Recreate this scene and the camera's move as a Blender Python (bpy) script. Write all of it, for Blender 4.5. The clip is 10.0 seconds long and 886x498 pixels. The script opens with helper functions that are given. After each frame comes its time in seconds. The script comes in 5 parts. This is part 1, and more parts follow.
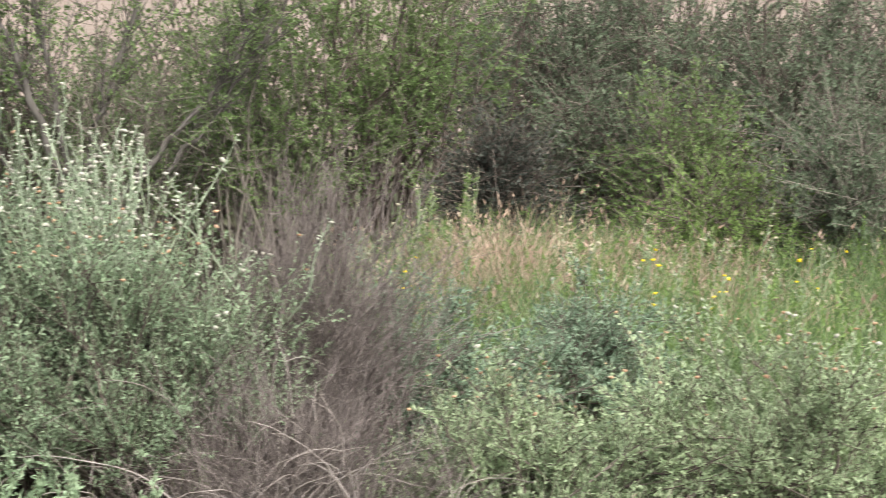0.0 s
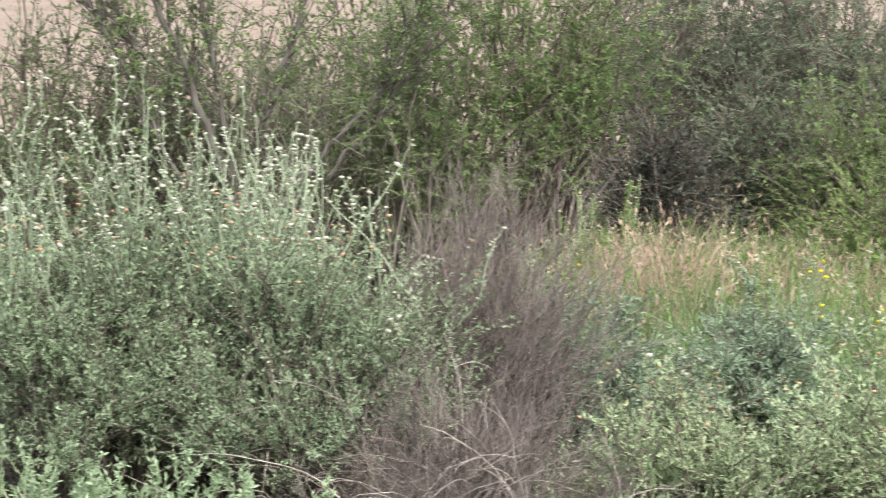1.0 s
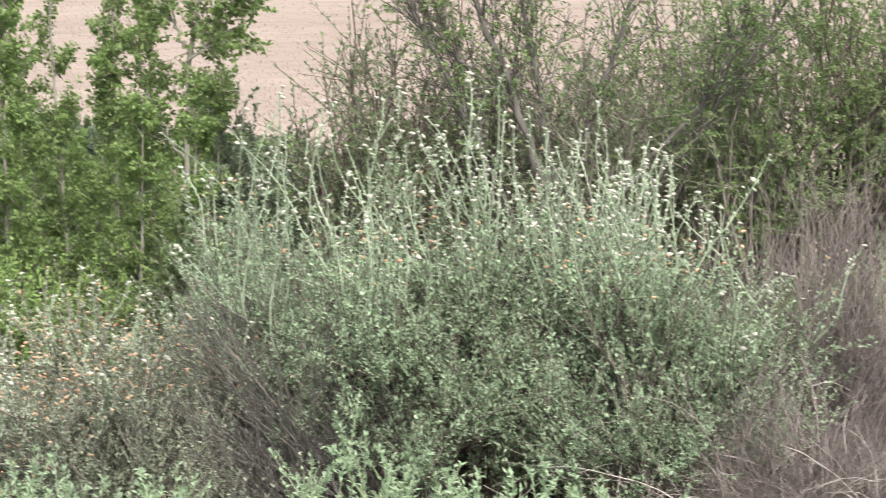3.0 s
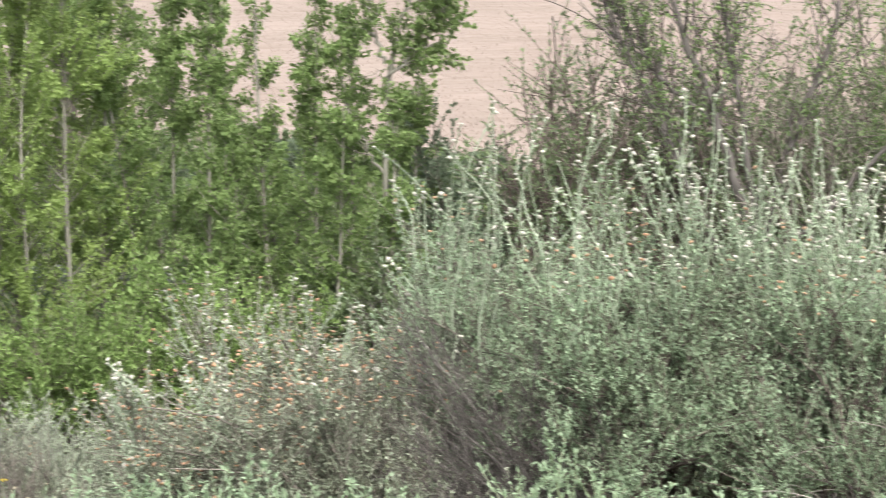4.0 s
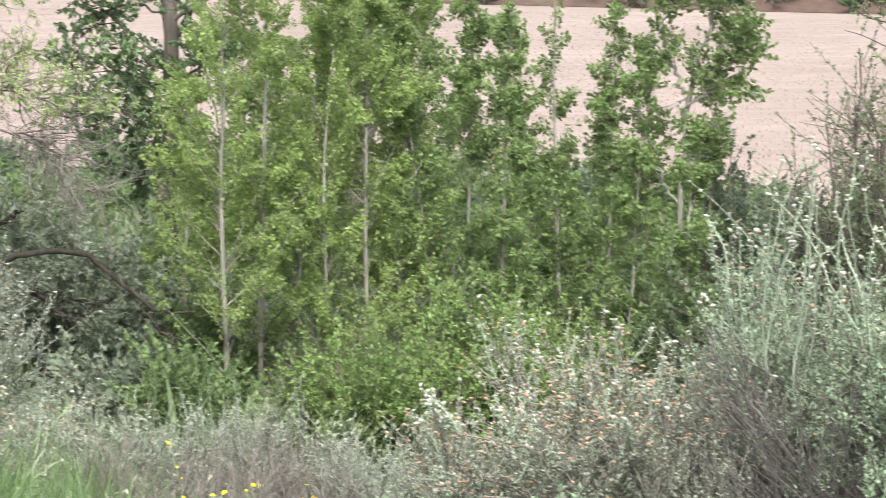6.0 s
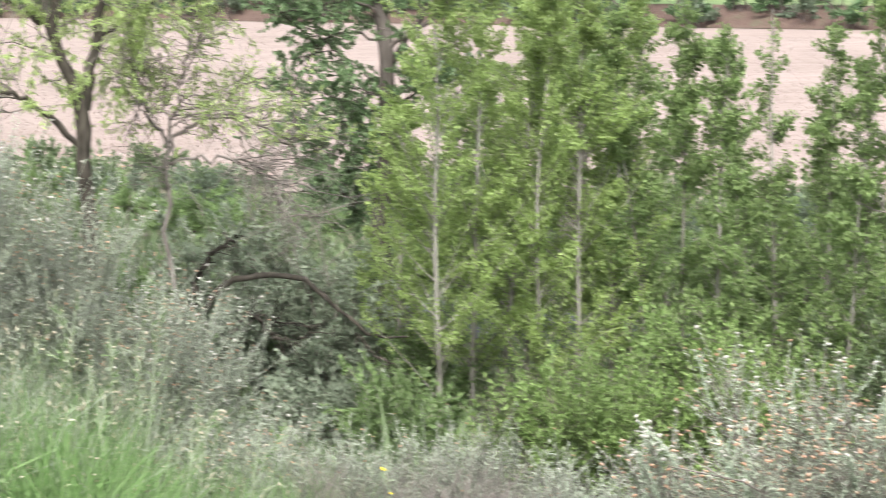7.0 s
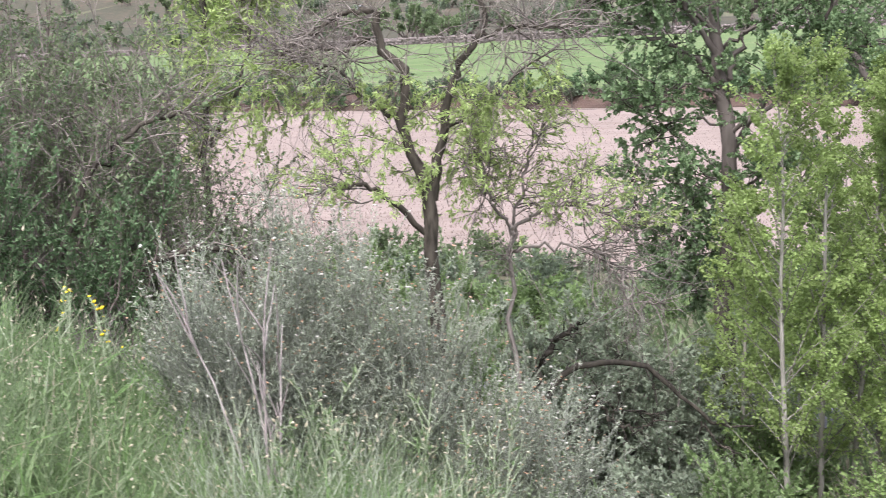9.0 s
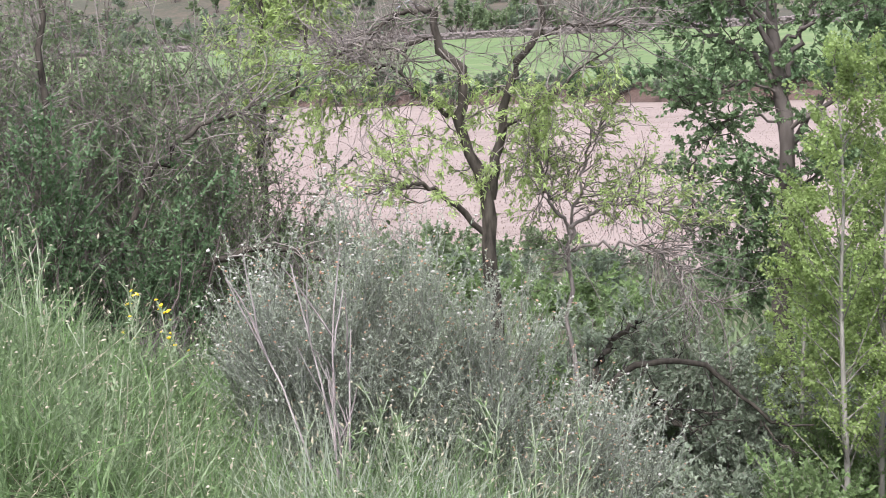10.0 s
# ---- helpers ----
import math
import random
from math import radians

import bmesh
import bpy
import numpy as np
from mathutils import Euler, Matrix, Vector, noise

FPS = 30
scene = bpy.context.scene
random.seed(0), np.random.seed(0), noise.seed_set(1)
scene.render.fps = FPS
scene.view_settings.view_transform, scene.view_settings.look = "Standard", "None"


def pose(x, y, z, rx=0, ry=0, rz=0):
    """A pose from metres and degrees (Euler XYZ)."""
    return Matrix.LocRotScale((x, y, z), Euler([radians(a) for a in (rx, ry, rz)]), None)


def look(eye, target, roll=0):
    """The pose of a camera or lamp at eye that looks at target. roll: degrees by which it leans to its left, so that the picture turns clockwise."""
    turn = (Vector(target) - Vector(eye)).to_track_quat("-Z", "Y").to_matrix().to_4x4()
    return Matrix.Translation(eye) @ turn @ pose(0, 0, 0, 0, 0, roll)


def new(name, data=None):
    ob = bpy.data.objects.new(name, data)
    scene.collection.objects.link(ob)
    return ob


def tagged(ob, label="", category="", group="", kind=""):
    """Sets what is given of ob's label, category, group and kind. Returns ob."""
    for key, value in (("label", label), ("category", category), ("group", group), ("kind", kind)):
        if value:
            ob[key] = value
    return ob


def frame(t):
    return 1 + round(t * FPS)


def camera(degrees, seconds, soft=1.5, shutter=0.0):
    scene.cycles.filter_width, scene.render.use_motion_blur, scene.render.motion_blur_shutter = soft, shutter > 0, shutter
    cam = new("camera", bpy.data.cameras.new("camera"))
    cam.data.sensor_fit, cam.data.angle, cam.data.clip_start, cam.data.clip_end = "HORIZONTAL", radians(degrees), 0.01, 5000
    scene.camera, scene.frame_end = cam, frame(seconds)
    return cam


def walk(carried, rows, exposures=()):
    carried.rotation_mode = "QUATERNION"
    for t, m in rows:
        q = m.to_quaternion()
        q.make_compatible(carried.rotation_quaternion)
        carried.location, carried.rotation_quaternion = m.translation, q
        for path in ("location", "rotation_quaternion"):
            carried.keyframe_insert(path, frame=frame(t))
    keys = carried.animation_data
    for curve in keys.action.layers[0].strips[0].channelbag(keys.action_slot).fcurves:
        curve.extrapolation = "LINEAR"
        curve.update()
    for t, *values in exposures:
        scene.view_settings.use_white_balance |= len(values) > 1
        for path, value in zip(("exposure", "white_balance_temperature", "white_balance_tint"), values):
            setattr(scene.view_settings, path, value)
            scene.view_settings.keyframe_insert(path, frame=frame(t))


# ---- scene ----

# ---------- camera ----------
cam = camera(29.29, 10.0, soft=0.65, shutter=0.5)


def aim(yaw, pitch, roll):
    return pose(0, 0, 0, 90 + pitch, 0, yaw) @ pose(0, 0, 0, 0, 0, roll)


walk(cam, [
    (0.0, pose(0.400, 0.090, -0.062) @ aim(-51.990, -12.234, 2.489)),
    (0.5, pose(0.381, 0.112, -0.067) @ aim(-49.323, -12.290, 2.070)),
    (1.0, pose(0.363, 0.139, -0.066) @ aim(-46.806, -12.231, 2.316)),
    (1.5, pose(0.344, 0.163, -0.071) @ aim(-43.892, -12.371, 1.860)),
    (2.0, pose(0.321, 0.198, -0.069) @ aim(-40.052, -12.726, 1.526)),
    (2.2, pose(0.307, 0.214, -0.058) @ aim(-39.167, -12.796, 1.539)),
    (3.3, pose(0.238, 0.246, -0.063) @ aim(-35.031, -11.889, 0.761)),
    (3.5, pose(0.225, 0.252, -0.060) @ aim(-33.726, -11.864, 0.788)),
    (4.0, pose(0.207, 0.283, -0.065) @ aim(-30.019, -11.681, 0.683)),
    (4.5, pose(0.188, 0.299, -0.063) @ aim(-27.249, -11.501, 0.594)),
    (5.0, pose(0.167, 0.317, -0.062) @ aim(-24.476, -11.309, 0.538)),
    (5.2, pose(0.161, 0.316, -0.057) @ aim(-23.598, -11.266, 0.576)),
    (6.3, pose(0.123, 0.342, -0.051) @ aim(-18.686, -10.678, 0.315)),
    (6.5, pose(0.128, 0.354, -0.047) @ aim(-17.300, -10.572, 0.123)),
    (7.0, pose(0.126, 0.362, -0.047) @ aim(-13.095, -10.021, -0.448)),
    (7.5, pose(0.122, 0.373, -0.053) @ aim(-9.163, -9.485, -0.983)),
    (8.0, pose(0.124, 0.365, -0.053) @ aim(-5.437, -8.634, -1.475)),
    (8.5, pose(0.130, 0.358, -0.054) @ aim(-3.145, -7.449, -1.796)),
    (9.0, pose(0.065, 0.385, -0.034) @ aim(-1.801, -6.879, -2.278)),
    (9.5, pose(0.022, 0.409, -0.015) @ aim(-0.790, -6.961, -2.613)),
    (10.0, pose(0.001, 0.400, -0.000) @ aim(-0.149, -6.996, -2.628)),
], [(0.0, 1.6, 6650, 10), (2.0, 1.76, 6550, 10), (3.0, 1.76, 6550, 11), (5.0, 1.78, 6350, 12), (7.0, 1.97, 6250, 15), (8.0, 1.92, 6200, 18), (9.0, 1.71, 6020, 22), (10.0, 1.68, 5950, 22)])

# ---------- world and light ----------
world = bpy.data.worlds.new("overcast_sky")
scene.world = world
world.use_nodes = True
wn, wl = world.node_tree.nodes, world.node_tree.links
sky = wn.new("ShaderNodeTexSky")
sky.sky_type, sky.sun_disc = "NISHITA", False
sky.sun_elevation, sky.sun_rotation = radians(55), radians(200)
sky.dust_density, sky.air_density = 4.0, 1.0
grey = wn.new("ShaderNodeHueSaturation")
grey.inputs["Saturation"].default_value = 0.25
wl.new(sky.outputs[0], grey.inputs["Color"])
wl.new(grey.outputs[0], wn["Background"].inputs[0])
wn["Background"].inputs[1].default_value = 0.15
sun_data = bpy.data.lights.new("sun", "SUN")
sun_data.energy, sun_data.angle, sun_data.color = 1.15, radians(24), (1.0, 0.96, 0.9)
sun = new("sun", sun_data)
sun.matrix_world = look((-3, -8, 14), (0, 0, 0))


# ---------- materials ----------
def nodes_of(name):
    m = bpy.data.materials.new(name)
    m.use_nodes = True
    return m, m.node_tree.nodes, m.node_tree.links


def ramp_of(n, l, fac, stops):
    r = n.new("ShaderNodeValToRGB")
    while len(r.color_ramp.elements) < len(stops):
        r.color_ramp.elements.new(0.5)
    for e, (p, c) in zip(r.color_ramp.elements, stops):
        e.position, e.color = p, (*c, 1)
    l.new(fac, r.inputs[0])
    return r.outputs[0]


def leaf_mat(name, dark, mid, light, through_light=0.3, rough=0.6, odd=None):
    """Foliage: each leaf its own tone, with slow drifts of colour over the plant and light passing through the blade."""
    m, n, l = nodes_of(name)
    geo = n.new("ShaderNodeNewGeometry")
    dark = tuple(0.5 * a + 0.5 * b for a, b in zip(dark, mid))
    light = tuple(0.5 * a + 0.5 * b for a, b in zip(light, mid))
    stops = [(0.0, dark), (0.5, mid), (0.93, light)]
    stops.append((0.97, odd or light))
    col = ramp_of(n, l, geo.outputs["Random Per Island"], stops)
    tex = n.new("ShaderNodeTexNoise")
    tex.inputs["Scale"].default_value, tex.inputs["Detail"].default_value = 2.2, 5
    co = n.new("ShaderNodeTexCoord")
    l.new(co.outputs["Object"], tex.inputs["Vector"])
    hsv = n.new("ShaderNodeHueSaturation")
    hsv.inputs["Saturation"].default_value = 1.0
    mp = n.new("ShaderNodeMapRange")
    mp.inputs["From Min"].default_value, mp.inputs["From Max"].default_value = 0.3, 0.7
    mp.inputs["To Min"].default_value, mp.inputs["To Max"].default_value = 0.74, 1.26
    l.new(tex.outputs["Fac"], mp.inputs["Value"])
    l.new(mp.outputs[0], hsv.inputs["Value"])
    l.new(col, hsv.inputs["Color"])
    b = n["Principled BSDF"]
    b.inputs["Roughness"].default_value = rough
    b.inputs["Specular IOR Level"].default_value = 0.15
    l.new(hsv.outputs[0], b.inputs["Base Color"])
    tr = n.new("ShaderNodeBsdfTranslucent")
    l.new(hsv.outputs[0], tr.inputs["Color"])
    mix = n.new("ShaderNodeMixShader")
    mix.inputs[0].default_value = through_light
    l.new(b.outputs[0], mix.inputs[1])
    l.new(tr.outputs[0], mix.inputs[2])
    l.new(mix.outputs[0], n["Material Output"].inputs["Surface"])
    return m


def bark_mat(name, a, b2, scale=14.0, bump=0.5, rough=0.85):
    """Bark or twigs: streaks, flecks and a rough relief."""
    m, n, l = nodes_of(name)
    co = n.new("ShaderNodeTexCoord")
    tex = n.new("ShaderNodeTexNoise")
    tex.inputs["Scale"].default_value, tex.inputs["Detail"].default_value = scale, 6
    mapn = n.new("ShaderNodeMapping")
    mapn.inputs["Scale"].default_value = (1, 1, 0.3)
    l.new(co.outputs["Object"], mapn.inputs[0])
    l.new(mapn.outputs[0], tex.inputs["Vector"])
    geo = n.new("ShaderNodeNewGeometry")
    add = n.new("ShaderNodeMath")
    add.operation = "MULTIPLY_ADD"
    add.inputs[1].default_value = 0.45
    l.new(geo.outputs["Random Per Island"], add.inputs[0])
    sub = n.new("ShaderNodeMath")
    sub.operation = "SUBTRACT"
    sub.inputs[1].default_value = 0.22
    l.new(tex.outputs["Fac"], sub.inputs[0])
    l.new(sub.outputs[0], add.inputs[2])
    col = ramp_of(n, l, add.outputs[0], [(0.3, a), (0.7, b2)])
    b = n["Principled BSDF"]
    b.inputs["Roughness"].default_value = rough
    b.inputs["Specular IOR Level"].default_value = 0.12
    l.new(col, b.inputs["Base Color"])
    bp = n.new("ShaderNodeBump")
    bp.inputs["Strength"].default_value, bp.inputs["Distance"].default_value = bump, 0.01
    l.new(tex.outputs["Fac"], bp.inputs["Height"])
    l.new(bp.outputs[0], b.inputs["Normal"])
    return m


def earth_mat(name, stops, scale, fine, bump=0.6, dist=0.05, stretch=(1, 1, 1)):
    """Ground: broad patches broken by fine grain."""
    m, n, l = nodes_of(name)
    co = n.new("ShaderNodeTexCoord")
    mapn = n.new("ShaderNodeMapping")
    mapn.inputs["Scale"].default_value = stretch
    l.new(co.outputs["Object"], mapn.inputs[0])
    big, small = n.new("ShaderNodeTexNoise"), n.new("ShaderNodeTexNoise")
    for tx, sc in ((big, scale), (small, fine)):
        tx.inputs["Scale"].default_value, tx.inputs["Detail"].default_value = sc, 8
        tx.inputs["Roughness"].default_value = 0.65
        l.new(mapn.outputs[0], tx.inputs["Vector"])
    mx = n.new("ShaderNodeMix")
    mx.inputs["Factor"].default_value = 0.5
    l.new(big.outputs["Fac"], mx.inputs["A"])
    l.new(small.outputs["Fac"], mx.inputs["B"])
    col = ramp_of(n, l, mx.outputs["Result"], stops)
    b = n["Principled BSDF"]
    b.inputs["Roughness"].default_value = 0.95
    b.inputs["Specular IOR Level"].default_value = 0.1
    l.new(col, b.inputs["Base Color"])
    bp = n.new("ShaderNodeBump")
    bp.inputs["Strength"].default_value, bp.inputs["Distance"].default_value = bump, dist
    l.new(small.outputs["Fac"], bp.inputs["Height"])
    l.new(bp.outputs[0], b.inputs["Normal"])
    return m


M_SOIL = earth_mat("soil_and_litter", [(0.3, (0.05, 0.042, 0.03)), (0.5, (0.1, 0.1, 0.06)), (0.7, (0.15, 0.165, 0.09))], 0.8, 14)
M_STUBBLE = earth_mat("dry_cereal_field", [(0.32, (0.155, 0.122, 0.099)), (0.48, (0.196, 0.158, 0.131)), (0.66, (0.24, 0.198, 0.166))], 0.14, 1.6, 0.4, 0.05, (0.5, 1.6, 1))
M_GREENFIELD = earth_mat("young_green_crop", [(0.3, (0.062, 0.1, 0.036)), (0.5, (0.098, 0.142, 0.055)), (0.64, (0.145, 0.17, 0.08)), (0.74, (0.21, 0.15, 0.105))], 0.1, 0.9, 0.6, 0.1, (0.6, 1.8, 1))
M_REDBANK = earth_mat("red_clay_bank", [(0.3, (0.05, 0.038, 0.03)), (0.5, (0.085, 0.058, 0.045)), (0.7, (0.08, 0.085, 0.05))], 0.3, 2.0, 0.8, 0.2)
M_TRACK = earth_mat("grey_gravel_track", [(0.3, (0.09, 0.09, 0.095)), (0.6, (0.17, 0.17, 0.175))], 1.0, 20, 0.5, 0.02)
M_STONE = earth_mat("dry_stone", [(0.3, (0.1, 0.085, 0.078)), (0.6, (0.2, 0.175, 0.16)), (0.75, (0.13, 0.13, 0.1))], 1.5, 9, 0.6, 0.05)
M_ROOF = earth_mat("grey_sheet_roof", [(0.3, (0.2, 0.21, 0.23)), (0.7, (0.3, 0.31, 0.33))], 1.0, 6, 0.3, 0.02)

M_GREY_LEAF = leaf_mat("grey_green_woolly_leaf", (0.187, 0.258, 0.158), (0.280, 0.371, 0.233), (0.408, 0.516, 0.350), 0.42, 0.8)
M_BLUE_LEAF = leaf_mat("blue_grey_fine_leaf", (0.100, 0.149, 0.097), (0.190, 0.270, 0.178), (0.290, 0.374, 0.265), 0.2, 0.75)
M_PALE_LEAF = leaf_mat("pale_green_herb_leaf", (0.19, 0.25, 0.14), (0.305, 0.385, 0.228), (0.42, 0.49, 0.315), 0.35, 0.7)
M_BROOM_LEAF = leaf_mat("silver_grey_needle", (0.165, 0.195, 0.132), (0.278, 0.318, 0.225), (0.375, 0.42, 0.31), 0.25, 0.8)
M_POPLAR = leaf_mat("young_poplar_leaf", (0.155, 0.22, 0.065), (0.252, 0.338, 0.112), (0.335, 0.435, 0.16), 0.55, 0.5)
M_POPLAR_MID = leaf_mat("mid_green_poplar_leaf", (0.11, 0.168, 0.058), (0.168, 0.24, 0.085), (0.235, 0.31, 0.125), 0.5, 0.5)
M_POPLAR_DARK = leaf_mat("old_poplar_leaf", (0.08, 0.13, 0.055), (0.145, 0.222, 0.1), (0.215, 0.295, 0.15), 0.45, 0.4)
M_ALMOND = leaf_mat("almond_leaf", (0.19, 0.26, 0.08), (0.31, 0.405, 0.14), (0.41, 0.51, 0.2), 0.5, 0.5)
M_SCRUB = leaf_mat("dull_green_scrub_leaf", (0.07, 0.1, 0.048), (0.135, 0.185, 0.088), (0.205, 0.265, 0.135), 0.42, 0.6)
M_SCRUB_GREEN = leaf_mat("fresh_green_scrub_leaf", (0.075, 0.118, 0.043), (0.145, 0.215, 0.08), (0.215, 0.295, 0.12), 0.42, 0.55)
M_SCRUB_GREY = leaf_mat("olive_grey_scrub_leaf", (0.068, 0.09, 0.056), (0.122, 0.157, 0.1), (0.182, 0.222, 0.148), 0.38, 0.7)
M_SCRUB_SILVER = leaf_mat("silvery_olive_scrub_leaf", (0.14, 0.17, 0.115), (0.215, 0.26, 0.175), (0.3, 0.345, 0.24), 0.4, 0.7)
M_SCRUB_DARK = leaf_mat("dark_scrub_leaf", (0.037, 0.067, 0.031), (0.075, 0.128, 0.055), (0.131, 0.195, 0.096), 0.2, 0.55)
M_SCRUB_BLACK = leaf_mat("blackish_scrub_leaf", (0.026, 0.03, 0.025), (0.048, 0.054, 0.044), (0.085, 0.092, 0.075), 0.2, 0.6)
M_BRAMBLE = leaf_mat("bright_bramble_leaf", (0.09, 0.145, 0.04), (0.175, 0.262, 0.08), (0.26, 0.36, 0.13), 0.4, 0.5)
M_GRASS = leaf_mat("green_grass_blade", (0.062, 0.1, 0.04), (0.145, 0.215, 0.09), (0.245, 0.325, 0.16), 0.35, 0.55, (0.4, 0.38, 0.26))
M_GRASS_FRESH = leaf_mat("fresh_green_grass_blade", (0.085, 0.155, 0.048), (0.158, 0.265, 0.088), (0.245, 0.37, 0.15), 0.4, 0.5)
M_GRASS_DULL = leaf_mat("mixed_grass_blade", (0.085, 0.12, 0.06), (0.168, 0.222, 0.115), (0.255, 0.31, 0.18), 0.3, 0.6, (0.36, 0.335, 0.24))
M_GRASS_DRY = leaf_mat("dry_pinkish_grass", (0.28, 0.19, 0.14), (0.42, 0.31, 0.24), (0.52, 0.43, 0.34), 0.3, 0.7, (0.22, 0.28, 0.13))
M_SEED = leaf_mat("cream_seed_head", (0.27, 0.235, 0.15), (0.4, 0.37, 0.26), (0.54, 0.51, 0.39), 0.2, 0.8)
M_STALK_LEAF = leaf_mat("whitish_woolly_stalk_leaf", (0.19, 0.235, 0.155), (0.29, 0.345, 0.24), (0.39, 0.44, 0.33), 0.2, 0.8)
M_WHITE = leaf_mat("white_flower_head", (0.3, 0.29, 0.235), (0.42, 0.41, 0.345), (0.52, 0.51, 0.44), 0.15, 0.7)
M_ORANGE = leaf_mat("withered_orange_flower_head", (0.27, 0.15, 0.085), (0.42, 0.26, 0.165), (0.52, 0.37, 0.26), 0.15, 0.8)
M_YELLOW = leaf_mat("yellow_petal", (0.7, 0.5, 0.02), (0.8, 0.62, 0.03), (0.85, 0.7, 0.06), 0.2, 0.6)
M_STRAW = leaf_mat("straw_stubble", (0.16, 0.127, 0.104), (0.215, 0.173, 0.144), (0.28, 0.232, 0.196), 0.4, 0.8)
M_HILL = earth_mat("dry_scrubby_hillside", [(0.3, (0.03, 0.034, 0.022)), (0.5, (0.06, 0.06, 0.04)), (0.68, (0.11, 0.08, 0.06))], 0.05, 0.6, 0.6, 0.2)
M_STEM_GREEN = bark_mat("green_grey_stalk", (0.16, 0.2, 0.11), (0.33, 0.38, 0.25), 20, 0.2)
M_TWIG = bark_mat("brown_twig", (0.07, 0.055, 0.048), (0.17, 0.14, 0.12), 20, 0.3)
M_DEAD = bark_mat("dead_grey_twig", (0.098, 0.083, 0.075), (0.222, 0.189, 0.177), 20, 0.3)
M_SILVER_STEM = bark_mat("silver_grey_stem", (0.12, 0.128, 0.1), (0.255, 0.268, 0.215), 20, 0.2)
M_WOOD_GREY = bark_mat("grey_brown_stem", (0.1, 0.088, 0.074), (0.23, 0.205, 0.175), 20, 0.3)
M_TWIG_GREY = bark_mat("grey_twig", (0.055, 0.05, 0.045), (0.14, 0.128, 0.115), 20, 0.3)
M_DEAD_PALE = bark_mat("bleached_dead_stalk", (0.181, 0.155, 0.140), (0.336, 0.299, 0.272), 20, 0.3)
M_BARK = bark_mat("dark_almond_bark", (0.017, 0.015, 0.011), (0.075, 0.066, 0.05), 26, 1.0)
M_BARK_GREY = bark_mat("smooth_grey_poplar_bark", (0.14, 0.135, 0.105), (0.26, 0.25, 0.205), 7, 0.4)
M_BARK_TREE = bark_mat("furrowed_poplar_bark", (0.045, 0.038, 0.03), (0.12, 0.105, 0.088), 9, 0.9)


# ---------- mesh tools ----------
def unit(v):
    return v / np.maximum(np.linalg.norm(v, axis=-1, keepdims=True), 1e-9)


def quick_mesh(name, verts, faces, mat, smooth=False):
    me = bpy.data.meshes.new(name)
    verts = np.asarray(verts, np.float32).reshape(-1, 3)
    me.vertices.add(len(verts))
    me.vertices.foreach_set("co", verts.ravel())
    faces = [np.asarray(f, np.int32) for f in faces if len(f)]
    total = np.concatenate([np.full(len(f), f.shape[1], np.int32) for f in faces])
    index = np.concatenate([f.ravel() for f in faces])
    me.loops.add(len(index))
    me.loops.foreach_set("vertex_index", index)
    me.polygons.add(len(total))
    me.polygons.foreach_set("loop_start", np.concatenate([[0], np.cumsum(total)[:-1]]).astype(np.int32))
    if smooth:
        me.polygons.foreach_set("use_smooth", np.ones(len(total), bool))
    me.materials.append(mat)
    me.update(calc_edges=True)
    return me


class Heap:
    """Gathers vertices and faces of one part."""

    def __init__(self):
        self.v, self.f, self.n = [], [], 0

    def add(self, verts, *faces):
        verts = np.asarray(verts, float).reshape(-1, 3)
        self.v.append(verts)
        for f in faces:
            self.f.append(np.asarray(f) + self.n)
        self.n += len(verts)
        return self

    def part(self, name, mat, parent, label="", smooth=False, kind=""):
        if not self.n:
            return None
        tri = [f for f in self.f if f.shape[1] == 3]
        quad = [f for f in self.f if f.shape[1] == 4]
        faces = ([np.concatenate(tri)] if tri else []) + ([np.concatenate(quad)] if quad else [])
        ob = new(name, quick_mesh(name, np.concatenate(self.v), faces, mat, smooth))
        ob.parent = parent
        return tagged(ob, label, kind=kind)


def grow(rng, base, way, length, k=7, droop=0.0, wob=0.1):
    """Winding shoots: base and way (n, 3), length (n,). Gives points and directions (n, k, 3)."""
    p, d = np.array(base, float), unit(np.array(way, float))
    step = (np.asarray(length, float) / (k - 1)).reshape(-1, 1)
    sag = np.asarray(droop, float).reshape(-1, 1) * np.array([[0, 0, 1.0]])
    ps, ds = [p], [d]
    for _ in range(k - 1):
        d = unit(d + rng.normal(0, wob, d.shape) - sag)
        p = p + d * step
        ps.append(p)
        ds.append(d)
    return np.stack(ps, 1), np.stack(ds, 1)


def reach(rng, base, target, rise=0.3, k=7, wob=0.02):
    """Stems from base to target that leave the ground steeply."""
    base, target = np.asarray(base, float), np.asarray(target, float)
    span = np.linalg.norm(target - base, axis=1, keepdims=True)
    mid = base * 0.55 + target * 0.45 + np.array([0, 0, 1]) * span * rise
    s = np.linspace(0, 1, k).reshape(1, -1, 1)
    pts = base[:, None] * (1 - s) ** 2 + 2 * mid[:, None] * s * (1 - s) + target[:, None] * s ** 2
    pts = pts + rng.normal(0, 1, pts.shape) * span[:, None] * wob * np.minimum(1, s * 3)
    return pts, unit(np.gradient(pts, axis=1))


